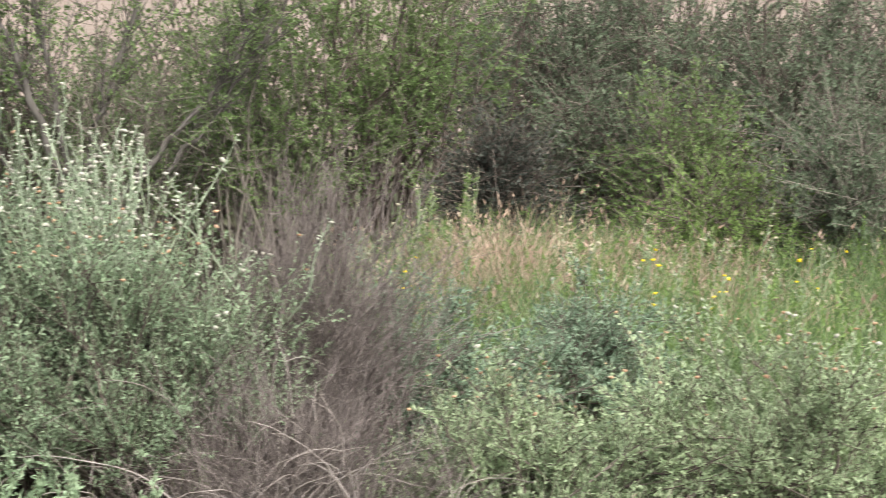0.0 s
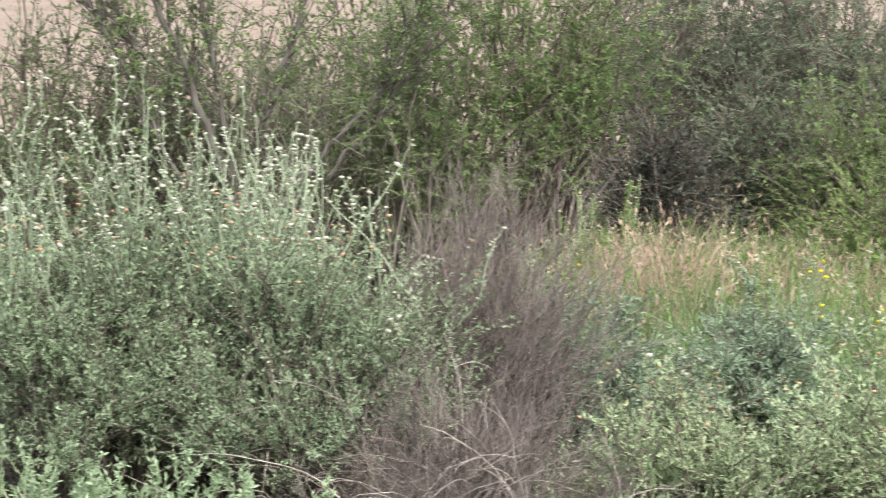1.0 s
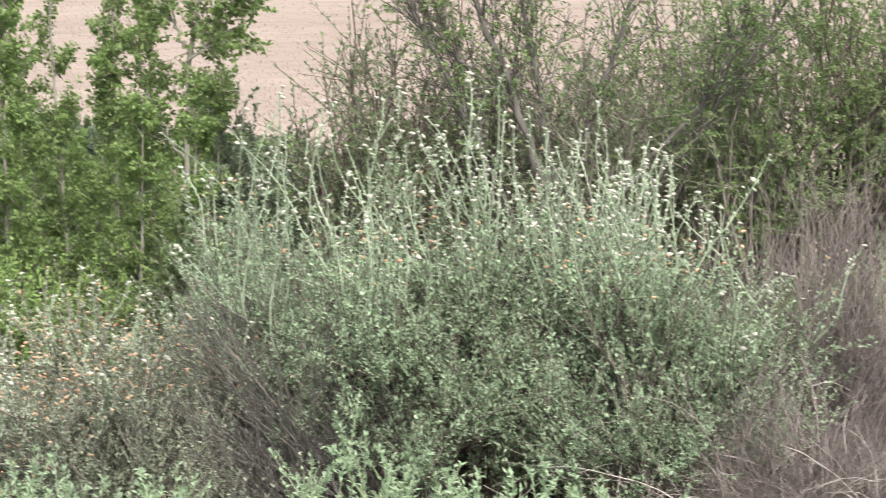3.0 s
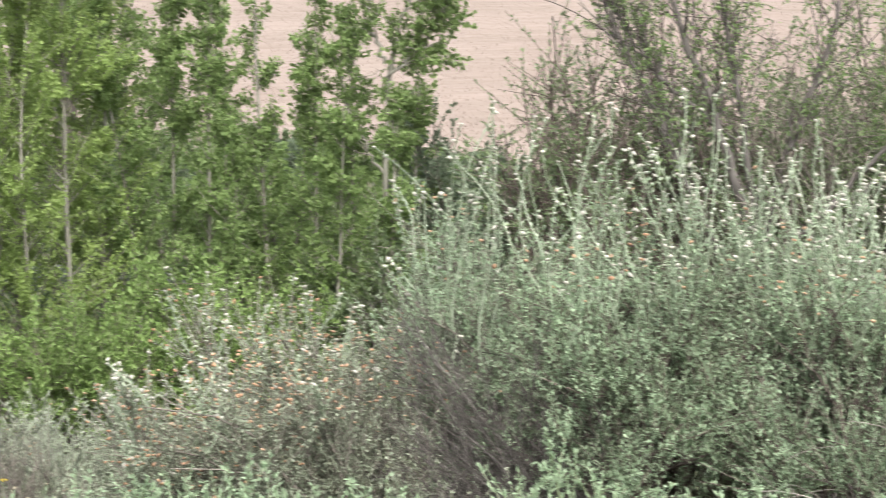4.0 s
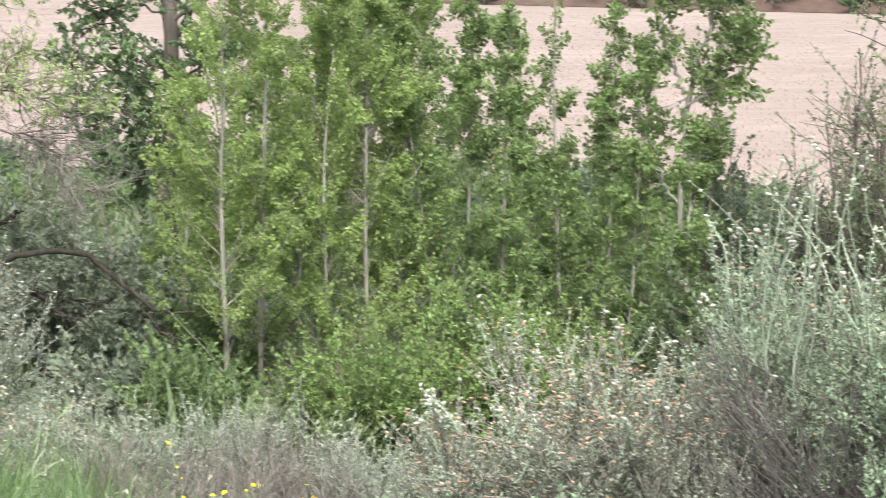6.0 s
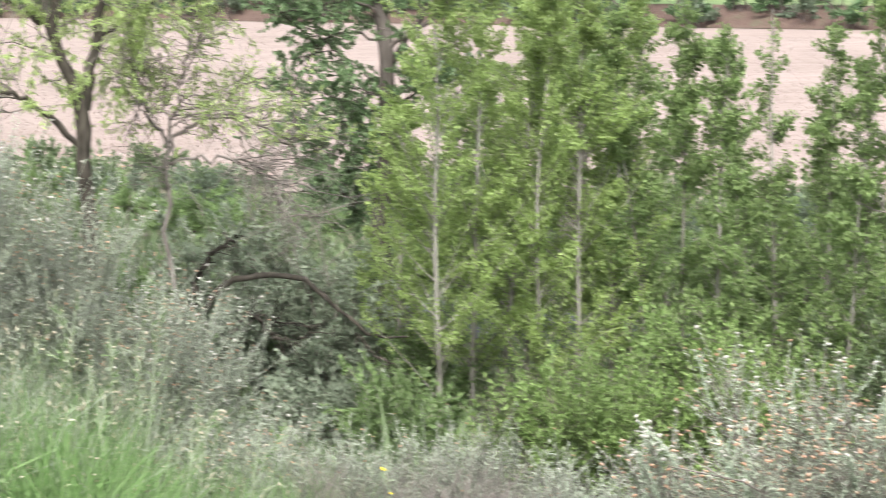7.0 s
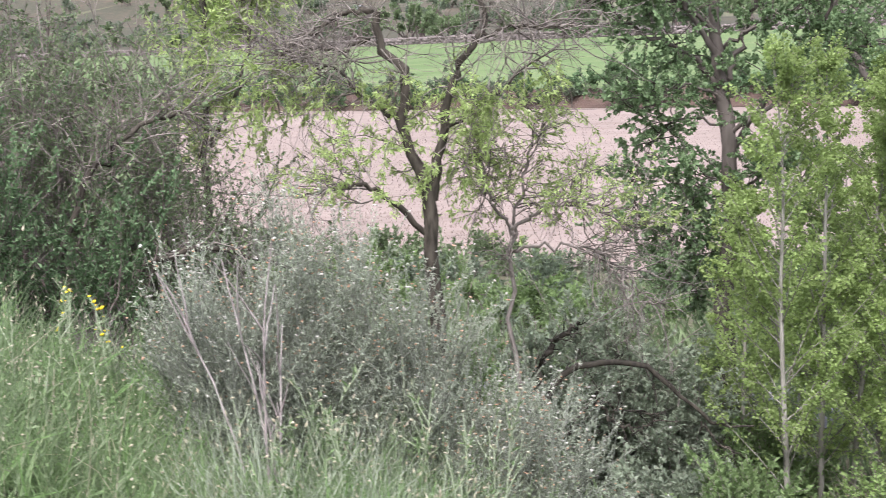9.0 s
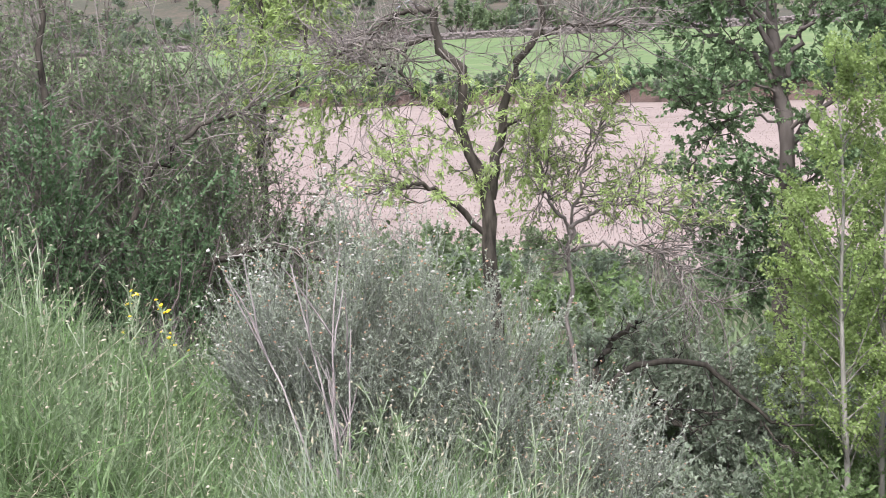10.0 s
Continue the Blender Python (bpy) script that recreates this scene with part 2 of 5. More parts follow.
def sprout(rng, pts, tan, n, lo, hi, spread=0.8, up=0.0):
    """n places on the given shoots, between the fractions lo and hi, and a way out of each."""
    i = rng.integers(0, len(pts), n)
    s = rng.uniform(lo, hi, n) * (pts.shape[1] - 1.001)
    a = s.astype(int)
    w = (s - a)[:, None]
    p = pts[i, a] * (1 - w) + pts[i, a + 1] * w
    d = unit(tan[i, a] + rng.normal(0, spread, (n, 3)) + np.array([0, 0, up]))
    return p, d


def tubes(heap, pts, r0, r1, sides=4):
    n, k, _ = pts.shape
    t = unit(np.gradient(pts, axis=1))
    ref = np.where(np.abs(t[..., 2:3]) > 0.9, np.array([1.0, 0, 0]), np.array([0, 0, 1.0]))
    a = unit(np.cross(t, ref))
    b = np.cross(t, a)
    r0, r1 = np.broadcast_to(r0, (n,)), np.broadcast_to(r1, (n,))
    s = np.linspace(0, 1, k)
    r = (r0[:, None] * (1 - s) + r1[:, None] * s)[..., None]
    ang = np.arange(sides) * 2 * np.pi / sides
    v = np.stack([pts + (a * np.cos(q) + b * np.sin(q)) * r for q in ang], 2)
    idx = np.arange(n * k * sides).reshape(n, k, sides)
    nxt = np.roll(idx, -1, 2)
    f = np.stack([idx[:, :-1], nxt[:, :-1], nxt[:, 1:], idx[:, 1:]], -1).reshape(-1, 4)
    return heap.add(v, f)


def blades(rng, heap, p, way, length, width, fold=0.25, up=1.0):
    """Leaves folded along the midrib: two triangles each."""
    n = len(p)
    way = unit(way)
    nor = rng.normal(0, 0.7, (n, 3)) + np.array([0, 0, up])
    side = unit(np.cross(way, nor))
    nor = np.cross(side, way)
    ln = np.broadcast_to(length, (n,))[:, None] * rng.uniform(0.65, 1.25, (n, 1))
    wd = np.broadcast_to(width, (n,))[:, None] * rng.uniform(0.7, 1.2, (n, 1)) * 0.5
    m = p + way * ln * 0.45 + nor * wd * fold
    v = np.stack([p, m + side * wd, p + way * ln - nor * ln * 0.08, m - side * wd], 1)
    i = np.arange(n)[:, None] * 4
    return heap.add(v, np.concatenate([i + [0, 1, 2], i + [0, 2, 3]]))


def flecks(rng, heap, p, way, length, width):
    """Small far leaves of one face each."""
    n = len(p)
    way = unit(way)
    side = unit(np.cross(way, rng.normal(0, 0.8, (n, 3)) + np.array([0, 0, 0.7])))
    ln = np.broadcast_to(length, (n,))[:, None] * rng.uniform(0.65, 1.25, (n, 1))
    wd = np.broadcast_to(width, (n,))[:, None] * rng.uniform(0.7, 1.2, (n, 1)) * 0.6
    v = np.stack([p + side * wd, p + way * ln * 0.4 - side * wd, p + way * ln + side * wd * 0.3], 1)
    return heap.add(v, np.arange(n * 3).reshape(-1, 3))


def heads(rng, heap, p, size, sides=5):
    """Small domed flower heads."""
    n = len(p)
    up = unit(rng.normal(0, 0.35, (n, 3)) + np.array([0, 0, 1.0]))
    a = unit(np.cross(up, rng.normal(0, 1, (n, 3))))
    b = np.cross(up, a)
    r = (np.broadcast_to(size, (n,)) * rng.uniform(0.6, 1.25, n) * 0.5)[:, None]
    ring = [p + (a * np.cos(q) + b * np.sin(q)) * r * (0.8 + 0.4 * (j % 2)) for j, q in enumerate(np.arange(sides) * 2 * np.pi / sides)]
    v = np.stack(ring + [p + up * r * 0.45, p - up * r * 0.7], 1)
    i = np.arange(n)[:, None] * (sides + 2)
    f = [i + [j, (j + 1) % sides, sides] for j in range(sides)] + [i + [(j + 1) % sides, j, sides + 1] for j in range(sides)]
    return heap.add(v, np.concatenate(f))


def smooth_step(a, b, x):
    t = np.clip((x - a) / (b - a), 0, 1)
    return t * t * (3 - 2 * t)


# ---------- lie of the land: the camera stands on a bank above a flat valley floor ----------
MAIN = ((0, -1.55), (4, -1.85), (6, -2.2), (9, -2.95), (12, -3.65), (14.5, -4.0))
SHOULDER = ((0, -1.4), (5, -1.5), (7.2, -1.62), (9, -2.4), (12, -3.5), (14.5, -4.0))
MEADOW = ((0, -1.55), (5, -1.95), (10, -2.5), (14, -2.75), (24, -4.0))
VALLEY = ((81.6, -4.0), (84.0, -2.95), (158, 0.05), (159.5, 0.75), (330, 4.2), (500, 5), (4000, 5))
FALL = radians(40)  # bearing across the valley: field edges lie square to it


def ground_z(x, y):
    x, y = np.asarray(x, float), np.asarray(y, float)
    d, az = np.hypot(x, y), np.degrees(np.arctan2(x, y))
    across = x * math.sin(FALL) + y * math.cos(FALL)
    z = [np.interp(d, *zip(*q)) for q in (MAIN, SHOULDER, MEADOW)]
    right, left = smooth_step(40, 56, az), 1 - smooth_step(-4, 9, az)
    h = z[0] * (1 - right) * (1 - left) + z[2] * right + z[1] * left * (1 - right)
    h = h + 0.5 * smooth_step(4, 15, -az) * (1 - smooth_step(8, 11, d)) * smooth_step(2, 6, d)
    h = np.where(across > 60, np.interp(across, *zip(*VALLEY)), h)
    h = h + smooth_step(165, 340, across) * 20 * smooth_step(140, 330, -(x * math.cos(FALL) - y * math.sin(FALL)))
    lumps = 0.05 * np.sin(x * 1.7 + 0.6) * np.sin(y * 1.3) + 0.04 * np.sin(x * 3.1 + y * 2.3)
    return h + lumps * (1 - smooth_step(13, 20, d))


def at(az, d):
    x, y = d * math.sin(radians(az)), d * math.cos(radians(az))
    return Vector((x, y, float(ground_z(x, y))))


def thing(name, az, d, label, category, group="", sink=0.03):
    ob = new(name)
    ob.location = at(az, d) - Vector((0, 0, sink))
    return tagged(ob, label, category, group)


def in_valley(across, along):
    return across * math.sin(FALL) + along * math.cos(FALL), across * math.cos(FALL) - along * math.sin(FALL)


def sheet(name, rows, cols, lift, mat, label, ragged=0.0):
    """A sheet of land on the lie of the land: rows across the valley, columns along it."""
    U, V = np.meshgrid(rows, cols, indexing="ij")
    edge = (np.arange(len(rows)) == 0).astype(float)[:, None]
    U = U + edge * ragged * (np.sin(V * 0.9) + 0.7 * np.sin(V * 2.3 + 1) + 0.5 * np.sin(V * 5.1))
    x, y = in_valley(U, V)
    v = np.stack([x, y, ground_z(x, y) + lift], -1)
    idx = np.arange(U.size).reshape(U.shape)
    f = np.stack([idx[:-1, :-1], idx[1:, :-1], idx[1:, 1:], idx[:-1, 1:]], -1).reshape(-1, 4)
    ob = new(name, quick_mesh(name, v, [f], mat, True))
    return tagged(ob, label, name.split("_")[-1], kind="structure")


fine = np.concatenate([-np.geomspace(4000, 17, 26), np.linspace(-16, 16, 81), np.geomspace(17, 81, 18), [81.6, 82.8, 84], np.linspace(95, 157.5, 7), [158, 158.8, 159.5], np.geomspace(180, 4000, 18)])
wide = np.concatenate([-np.geomspace(4000, 17, 30), np.linspace(-16, 16, 81), np.geomspace(17, 4000, 30)])
sheet("ground", fine, wide, 0.0, M_SOIL, "dark soil with litter and low weeds falling to a flat valley")
along = np.linspace(-190, 190, 381)
sheet("cereal_field", np.concatenate([[24.9], np.geomspace(27, 81.5, 15)]), along, 0.03, M_STUBBLE, "pale pinkish dry cereal field on the valley floor", 0.5)
sheet("clay_bank", np.array([81.6, 82.8, 84.0]), along, 0.05, M_REDBANK, "reddish clay bank at the far edge of the field")
sheet("green_field", np.linspace(84.1, 157.8, 9), along, 0.04, M_GREENFIELD, "green young crop rising beyond the dry field")
sheet("hillside", np.concatenate([[159.6], np.geomspace(165, 420, 14)]), np.linspace(-480, 120, 121), 0.06, M_HILL, "dry scrubby hillside above the green field")
sheet("gravel_track", np.linspace(15.6, 17.2, 4), np.linspace(-12.5, -5.5, 16), 0.02, M_TRACK, "grey gravel track behind the saplings")


# ---------- kinds of plants ----------
def dome(rng, n, rx, ry, h, lo=0.55, low=0.15):
    """Points in the outer part of a leafy dome that stands on the ground."""
    d = rng.normal(0, 1, (n, 3))
    d[:, 2] = np.abs(d[:, 2])
    d = unit(d)
    r = rng.uniform(lo ** 3, 1, n) ** (1 / 3)
    bump = 1 + 0.13 * np.sin(5 * d[:, 0] + 3 * d[:, 2] + 1) + 0.1 * np.sin(9 * d[:, 1] - 4 * d[:, 0])
    p = d * (r * bump)[:, None] * np.array([rx, ry, h * (1 - low)])
    p[:, 2] += h * low
    return p


def shrub(name, az, d, label, rx, ry, h, leaf, stem, seed, stems=60, twigs=900, leaves=12000, size=(0.022, 0.008),
          twig=0.14, lo=0.5, rise=0.28, group="", turn=0.0, white=0, orange=0, stalks=0, joints=3, stalk_h=0.3, thick=0.006,
          up=0.35, low=0.15, lean=(0, 0), flower=0.018, bare=0.35, category="shrub", leaf_spread=1.05):
    """A bush of many stems out of one stool, with side twigs, leaves and flower heads."""
    rng = np.random.default_rng(seed)
    ob = thing(name, az, d, label, category, group)
    ob.rotation_euler[2] = radians(-az + turn)
    wood, green, pale, rust, tall = Heap(), Heap(), Heap(), Heap(), Heap()
    q = dome(rng, stems, rx, ry, h, lo, low)
    q[:, :2] += np.array(lean) * q[:, 2:3]
    base = np.stack([rng.normal(0, 0.22 * rx, stems), rng.normal(0, 0.22 * ry, stems), np.zeros(stems)], 1)
    sp, st = reach(rng, base, q, rise, 7)
    tubes(wood, sp, rng.uniform(0.6, 1.3, stems) * thick, thick * 0.3, 4)
    tp, td = sprout(rng, sp, st, twigs, bare, 1.0, 0.55 if up > 0.2 else 0.95, up)
    tg, tt = grow(rng, tp, td, rng.uniform(0.5, 1.4, twigs) * twig, joints, -0.05, 0.13)
    tubes(wood, tg, thick * 0.32, thick * 0.14, 3)
    lp, ld = sprout(rng, tg, tt, leaves, 0.05, 1.0, leaf_spread, 0.15)
    (flecks if d > 10.5 else blades)(rng, green, lp, ld, size[0], size[1])
    ends = tg[:, -1]
    order = np.argsort(-ends[:, 2] + rng.normal(0, (0.3 if flower < 0.016 else 0.06) * h, twigs))
    if stalks:
        crown = q[:, 2] > 0.66 * h
        kp, kd = sprout(rng, sp[crown], st[crown], stalks, 0.8, 1.0, 0.25, 1.8)
        kg, kt = grow(rng, kp, kd, rng.uniform(0.4, 1.15, stalks) * stalk_h, 9, -0.05, 0.17)
        tubes(tall, kg, 0.003, 0.0016, 4)
        lp, ld = sprout(rng, kg, kt, stalks * 46, 0.02, 1.0, 0.9, 0.1)
        blades(rng, tall, lp, ld, 0.017, 0.0065)
        fp, _ = sprout(rng, kg, kt, stalks * 3, 0.75, 1.0)
        heads(rng, pale, np.concatenate([kg[:, -1], fp[:stalks * 2] + rng.normal(0, 0.012, (stalks * 2, 3))]), min(flower, 0.0175))
    if white:
        heads(rng, pale, ends[order[:white]] + rng.normal(0, 0.006, (white, 3)), flower)
    if orange:
        heads(rng, rust, ends[order[white:white + orange]], flower * 0.85)
    wood.part("framework", stem, ob, "woody stems and twigs", kind="stuff")
    green.part("foliage", leaf, ob, kind="stuff")
    top = tall.part("stalk_foliage", M_STALK_LEAF, ob, "whitish woolly flowering stalks", kind="stuff")
    pale.part("white_blossom", M_WHITE, top or ob, "small white woolly flower heads", kind="stuff")
    rust.part("withered_blossom", M_ORANGE, ob, "withered orange-brown flower heads", kind="stuff")
    return ob


def twig_bush(name, az, d, label, rx, ry, h, mat, seed, stems=90, twigs=1400, twig=0.3, thick=0.005, rise=0.2, arch=0, lean=(0, 0), group=""):
    """A dead, leafless bush: a sheaf of fine twigs, with bleached stalks arching over at its foot."""
    rng = np.random.default_rng(seed)
    ob = thing(name, az, d, label, "dead shrub", group)
    ob.rotation_euler[2] = radians(-az)
    wood, pale = Heap(), Heap()
    q = dome(rng, stems, rx, ry, h, 0.55, 0.3)
    q[:, :2] *= (1.1 - 0.45 * q[:, 2:3] / h)
    q[:, :2] += np.array(lean) * q[:, 2:3]
    base = np.stack([rng.normal(0, 0.3 * rx, stems), rng.normal(0, 0.3 * ry, stems), np.zeros(stems)], 1)
    sp, st = reach(rng, base, q, rise, 9)
    tubes(wood, sp, rng.uniform(0.6, 1.3, stems) * thick, thick * 0.3, 5)
    wood.part("stem_sheaf", mat, ob, "upright dead stems", kind="stuff")
    wood = Heap()
    tp, td = sprout(rng, sp, st, twigs, 0.25, 1.0, 0.4, 0.35)
    tg, tt = grow(rng, tp, td, rng.uniform(0.4, 1.3, twigs) * twig, 4, 0.0, 0.14)
    tubes(wood, tg, thick * 0.35, thick * 0.16, 3)
    fp, fd = sprout(rng, tg, tt, twigs * 2, 0.3, 1.0, 0.5, 0.2)
    fg, _ = grow(rng, fp, fd, rng.uniform(0.3, 1.0, twigs * 2) * twig * 0.5, 2, 0.0, 0.2)
    tubes(wood, fg, thick * 0.2, thick * 0.1, 3)
    wood.part("twig_haze", mat, ob, "fine dead twigs", kind="stuff")
    if arch:
        ang = rng.uniform(0, 2 * np.pi, arch)
        way = np.stack([np.cos(ang) * 0.55, np.sin(ang) * 0.3 - 0.1, rng.uniform(1.8, 3.6, arch)], 1)
        base = np.stack([rng.normal(0, 0.4 * rx, arch), rng.normal(-0.1, 0.4 * ry, arch), np.full(arch, 0.06)], 1)
        ap, at_ = grow(rng, base, way, rng.uniform(0.5, 0.8, arch), 16, rng.uniform(0.08, 0.26, arch), 0.1)
        tubes(pale, ap, rng.uniform(0.0016, 0.0032, arch), 0.001, 4)
        bp, bd = sprout(rng, ap, at_, arch * 3, 0.4, 1.0, 0.5, 0.0)
        bg, _ = grow(rng, bp, bd, rng.uniform(0.08, 0.25, arch * 3), 5, 0.14, 0.1)
        tubes(pale, bg, 0.0014, 0.0008, 3)
        pale.part("arching_tangle", M_DEAD_PALE, ob, "bleached arching dead stalks", kind="stuff")
    return ob


def sapling(az, d, h, seed, leaf, label, leaves=1500, width=0.5, trunk=0.028, first=0.1, lean=0.0, size=0.04, group="young poplars", bark=None):
    """A slim poplar: a straight grey stem, short rising branches, broad leaves on long stalks."""
    rng = np.random.default_rng(seed)
    ob = thing("poplar_sapling", az, d, label, "poplar tree", group)
    wood, twig, green = Heap(), Heap(), Heap()
    tp, tt = grow(rng, np.zeros((1, 3)), np.array([[lean + rng.normal(0, 0.015), rng.normal(0, 0.02), 1]]), np.array([h]), 16, 0, 0.02)
    tubes(wood, tp, trunk, trunk * 0.18, 8)
    nb = int(26 + h * 9)
    s = rng.uniform(first, 0.99, nb)
    pos = np.stack([np.interp(s, np.linspace(0, 1, 16), tp[0, :, j]) for j in range(3)], 1)
    ang = rng.uniform(0, 2 * np.pi, nb)
    way = np.stack([np.cos(ang), np.sin(ang), rng.uniform(0.7, 1.7, nb)], 1)
    ln = width * (1.1 - 0.9 * s ** 1.4) * rng.uniform(0.55, 1.35, nb)
    bp, bt = grow(rng, pos, way, ln, 6, -0.04, 0.08)
    tubes(twig, bp, trunk * 0.28, trunk * 0.09, 3)
    kp, kd = sprout(rng, bp, bt, nb * 2, 0.2, 0.95, 0.6, 0.2)
    kg, kt = grow(rng, kp, kd, rng.uniform(0.12, 0.34, nb * 2) * width, 3, 0, 0.12)
    tubes(twig, kg, trunk * 0.1, trunk * 0.06, 3)
    a, da = sprout(rng, kg, kt, int(leaves * 0.6), 0.1, 1.0, 0.9, -0.1)
    b, db = sprout(rng, bp, bt, int(leaves * 0.4), 0.15, 1.0, 0.9, -0.1)
    p, dd = np.concatenate([a, b]), np.concatenate([da, db])
    blades(rng, green, p + dd * 0.03, unit(dd + np.array([0, 0, -0.5])), size, size * 0.85, 0.2, 0.5)
    wood.part("trunk", bark or M_BARK_GREY, ob, "slim pale grey trunk", True)
    limbs = twig.part("branchwork", bark or M_BARK_GREY, ob, "thin rising branches", kind="stuff")
    green.part("crown", leaf, limbs, kind="stuff")
    return ob


def limbed_tree(name, az, d, label, category, limbs, bark, leaf, seed, branches, twigs, leaves, size, reach_m=(0.5, 0.25),
                up=0.2, bare=0.0, leaf_low=0.0, droop=0.0, spread=0.6, group="", leaf_pick=None, start=0.35, crook=0.24, twig_bark=None):
    """A tree from a few limbs, each (points, radius at foot, radius at end), with branches, twigs and leaves grown on them."""
    rng = np.random.default_rng(seed)
    ob = thing(name, az, d, label, category, group)
    ob.rotation_euler[2] = radians(-az)
    fine, green = Heap(), Heap()
    allp, allt = [], []
    for pts, ra, rb in limbs:
        c = np.array(pts, float)
        k = 22
        u = np.linspace(0, len(c) - 1, k)
        q = np.stack([np.interp(u, np.arange(len(c)), c[:, j]) for j in range(3)], 1)
        for _ in range(3):
            q[1:-1] = (q[:-2] + 2 * q[1:-1] + q[2:]) / 4
        q[1:-1] += rng.normal(0, 0.014, (k - 2, 3))
        q = q[None]
        stick = tubes(Heap(), q, ra, rb, 10)
        knob = 1 + rng.normal(0, 0.09, (k, 10)) + rng.normal(0, 0.06, (k, 1))
        stick.v[0] = (q[0][:, None] + (stick.v[0].reshape(k, 10, 3) - q[0][:, None]) * knob[..., None]).reshape(-1, 3)
        stick.part("limb" if allp else "trunk", bark, ob, smooth=True)
        allp.append(q)
        allt.append(unit(np.gradient(q, axis=1)))
    ap, at_ = np.concatenate(allp), np.concatenate(allt)
    p, w = sprout(rng, ap, at_, branches, start, 1.0, spread, up)
    bp, bt = grow(rng, p, w, rng.uniform(0.3, 1.2, branches) * reach_m[0], 8, droop, crook)
    tubes(fine, bp, 0.0058, 0.0024, 4)
    p, w = sprout(rng, bp, bt, twigs, 0.15, 1.0, 0.9, up * 0.5)
    tp, tt = grow(rng, p, w, rng.uniform(0.4, 1.3, twigs) * reach_m[1], 4, droop, 0.2)
    tubes(fine, tp, 0.0026, 0.0012, 3)
    keep = np.ones(len(tp), bool)
    if leaf_pick is not None:
        keep = leaf_pick(tp[:, -1], rng)
    if leaves and keep.any():
        p, w = sprout(rng, tp[keep], tt[keep], leaves, 0.1, 1.0, 0.8, -0.15)
        blades(rng, green, p, unit(w + np.array([0, 0, -0.25])), size[0], size[1], 0.25, 0.5)
    fine.part("branchwork", twig_bark or bark, ob, "crooked branches and twigs", kind="stuff")
    green.part("crown", leaf, ob, kind="stuff")
    return ob


def sward(name, az, d, n, height, mat, seed, label, width=0.006, heads_n=0, head_mat=None, head=0.014, clump=0.5, lean=0.34, category="grass"):
    """Loose grass or weeds over a stretch of ground, bearings az and distances d."""
    rng = np.random.default_rng(seed)
    a = np.radians(rng.uniform(*az, n))
    r = np.sqrt(rng.uniform(d[0] ** 2, d[1] ** 2, n))
    x, y = r * np.sin(a), r * np.cos(a)
    patch = np.sin(x * 2.1 + seed) * np.sin(y * 1.9 + 2 * seed) + 0.6 * np.sin(x * 5.3 + y * 4.1)
    keep = rng.uniform(-1.6, 1.6, n) < patch * clump + (1 - clump) * 1.6
    x, y = x[keep], y[keep]
    m = len(x)
    base = np.stack([x, y, ground_z(x, y) - 0.02], 1)
    sway = np.stack([np.sin(x * 3.7 + y * 1.9 + seed), np.sin(y * 4.3 - x * 2.2), np.zeros(m)], 1)
    way = rng.normal(0, lean, (m, 3)) + 0.12 * sway + np.array([0, 0, 1.0])
    h = rng.uniform(0.45, 1.15, m) * height * (1 + 0.25 * patch[keep])
    pts, tan = grow(rng, base, way, h, 4, rng.uniform(-0.03, 0.24, m), 0.22)
    side = unit(np.cross(tan, rng.normal(0, 1, (m, 1, 3))))
    wd = width * rng.uniform(0.6, 1.3, (m, 1, 1)) * np.array([0.8, 1.0, 0.65, 0.12]).reshape(1, 4, 1) * 0.5
    v = np.stack([pts + side * wd, pts - side * wd], 2)
    idx = np.arange(m * 8).reshape(m, 4, 2)
    f = np.stack([idx[:, :-1, 0], idx[:, :-1, 1], idx[:, 1:, 1], idx[:, 1:, 0]], -1).reshape(-1, 4)
    ob = new(name, quick_mesh(name, v, [f], mat))
    tagged(ob, label, category, kind="stuff")
    if heads_n:
        hp = Heap()
        pick = rng.integers(0, m, heads_n)
        tip, dr = pts[pick, -1], tan[pick, -1]
        blades(rng, hp, tip - dr * 0.02, dr, head * 3, head, 0.5)
        blades(rng, hp, tip - dr * 0.02, dr, head * 3, head, 0.5)
        hp.part("seed_tuft", head_mat or M_SEED, ob, "pale seed heads", kind="stuff")
    return ob


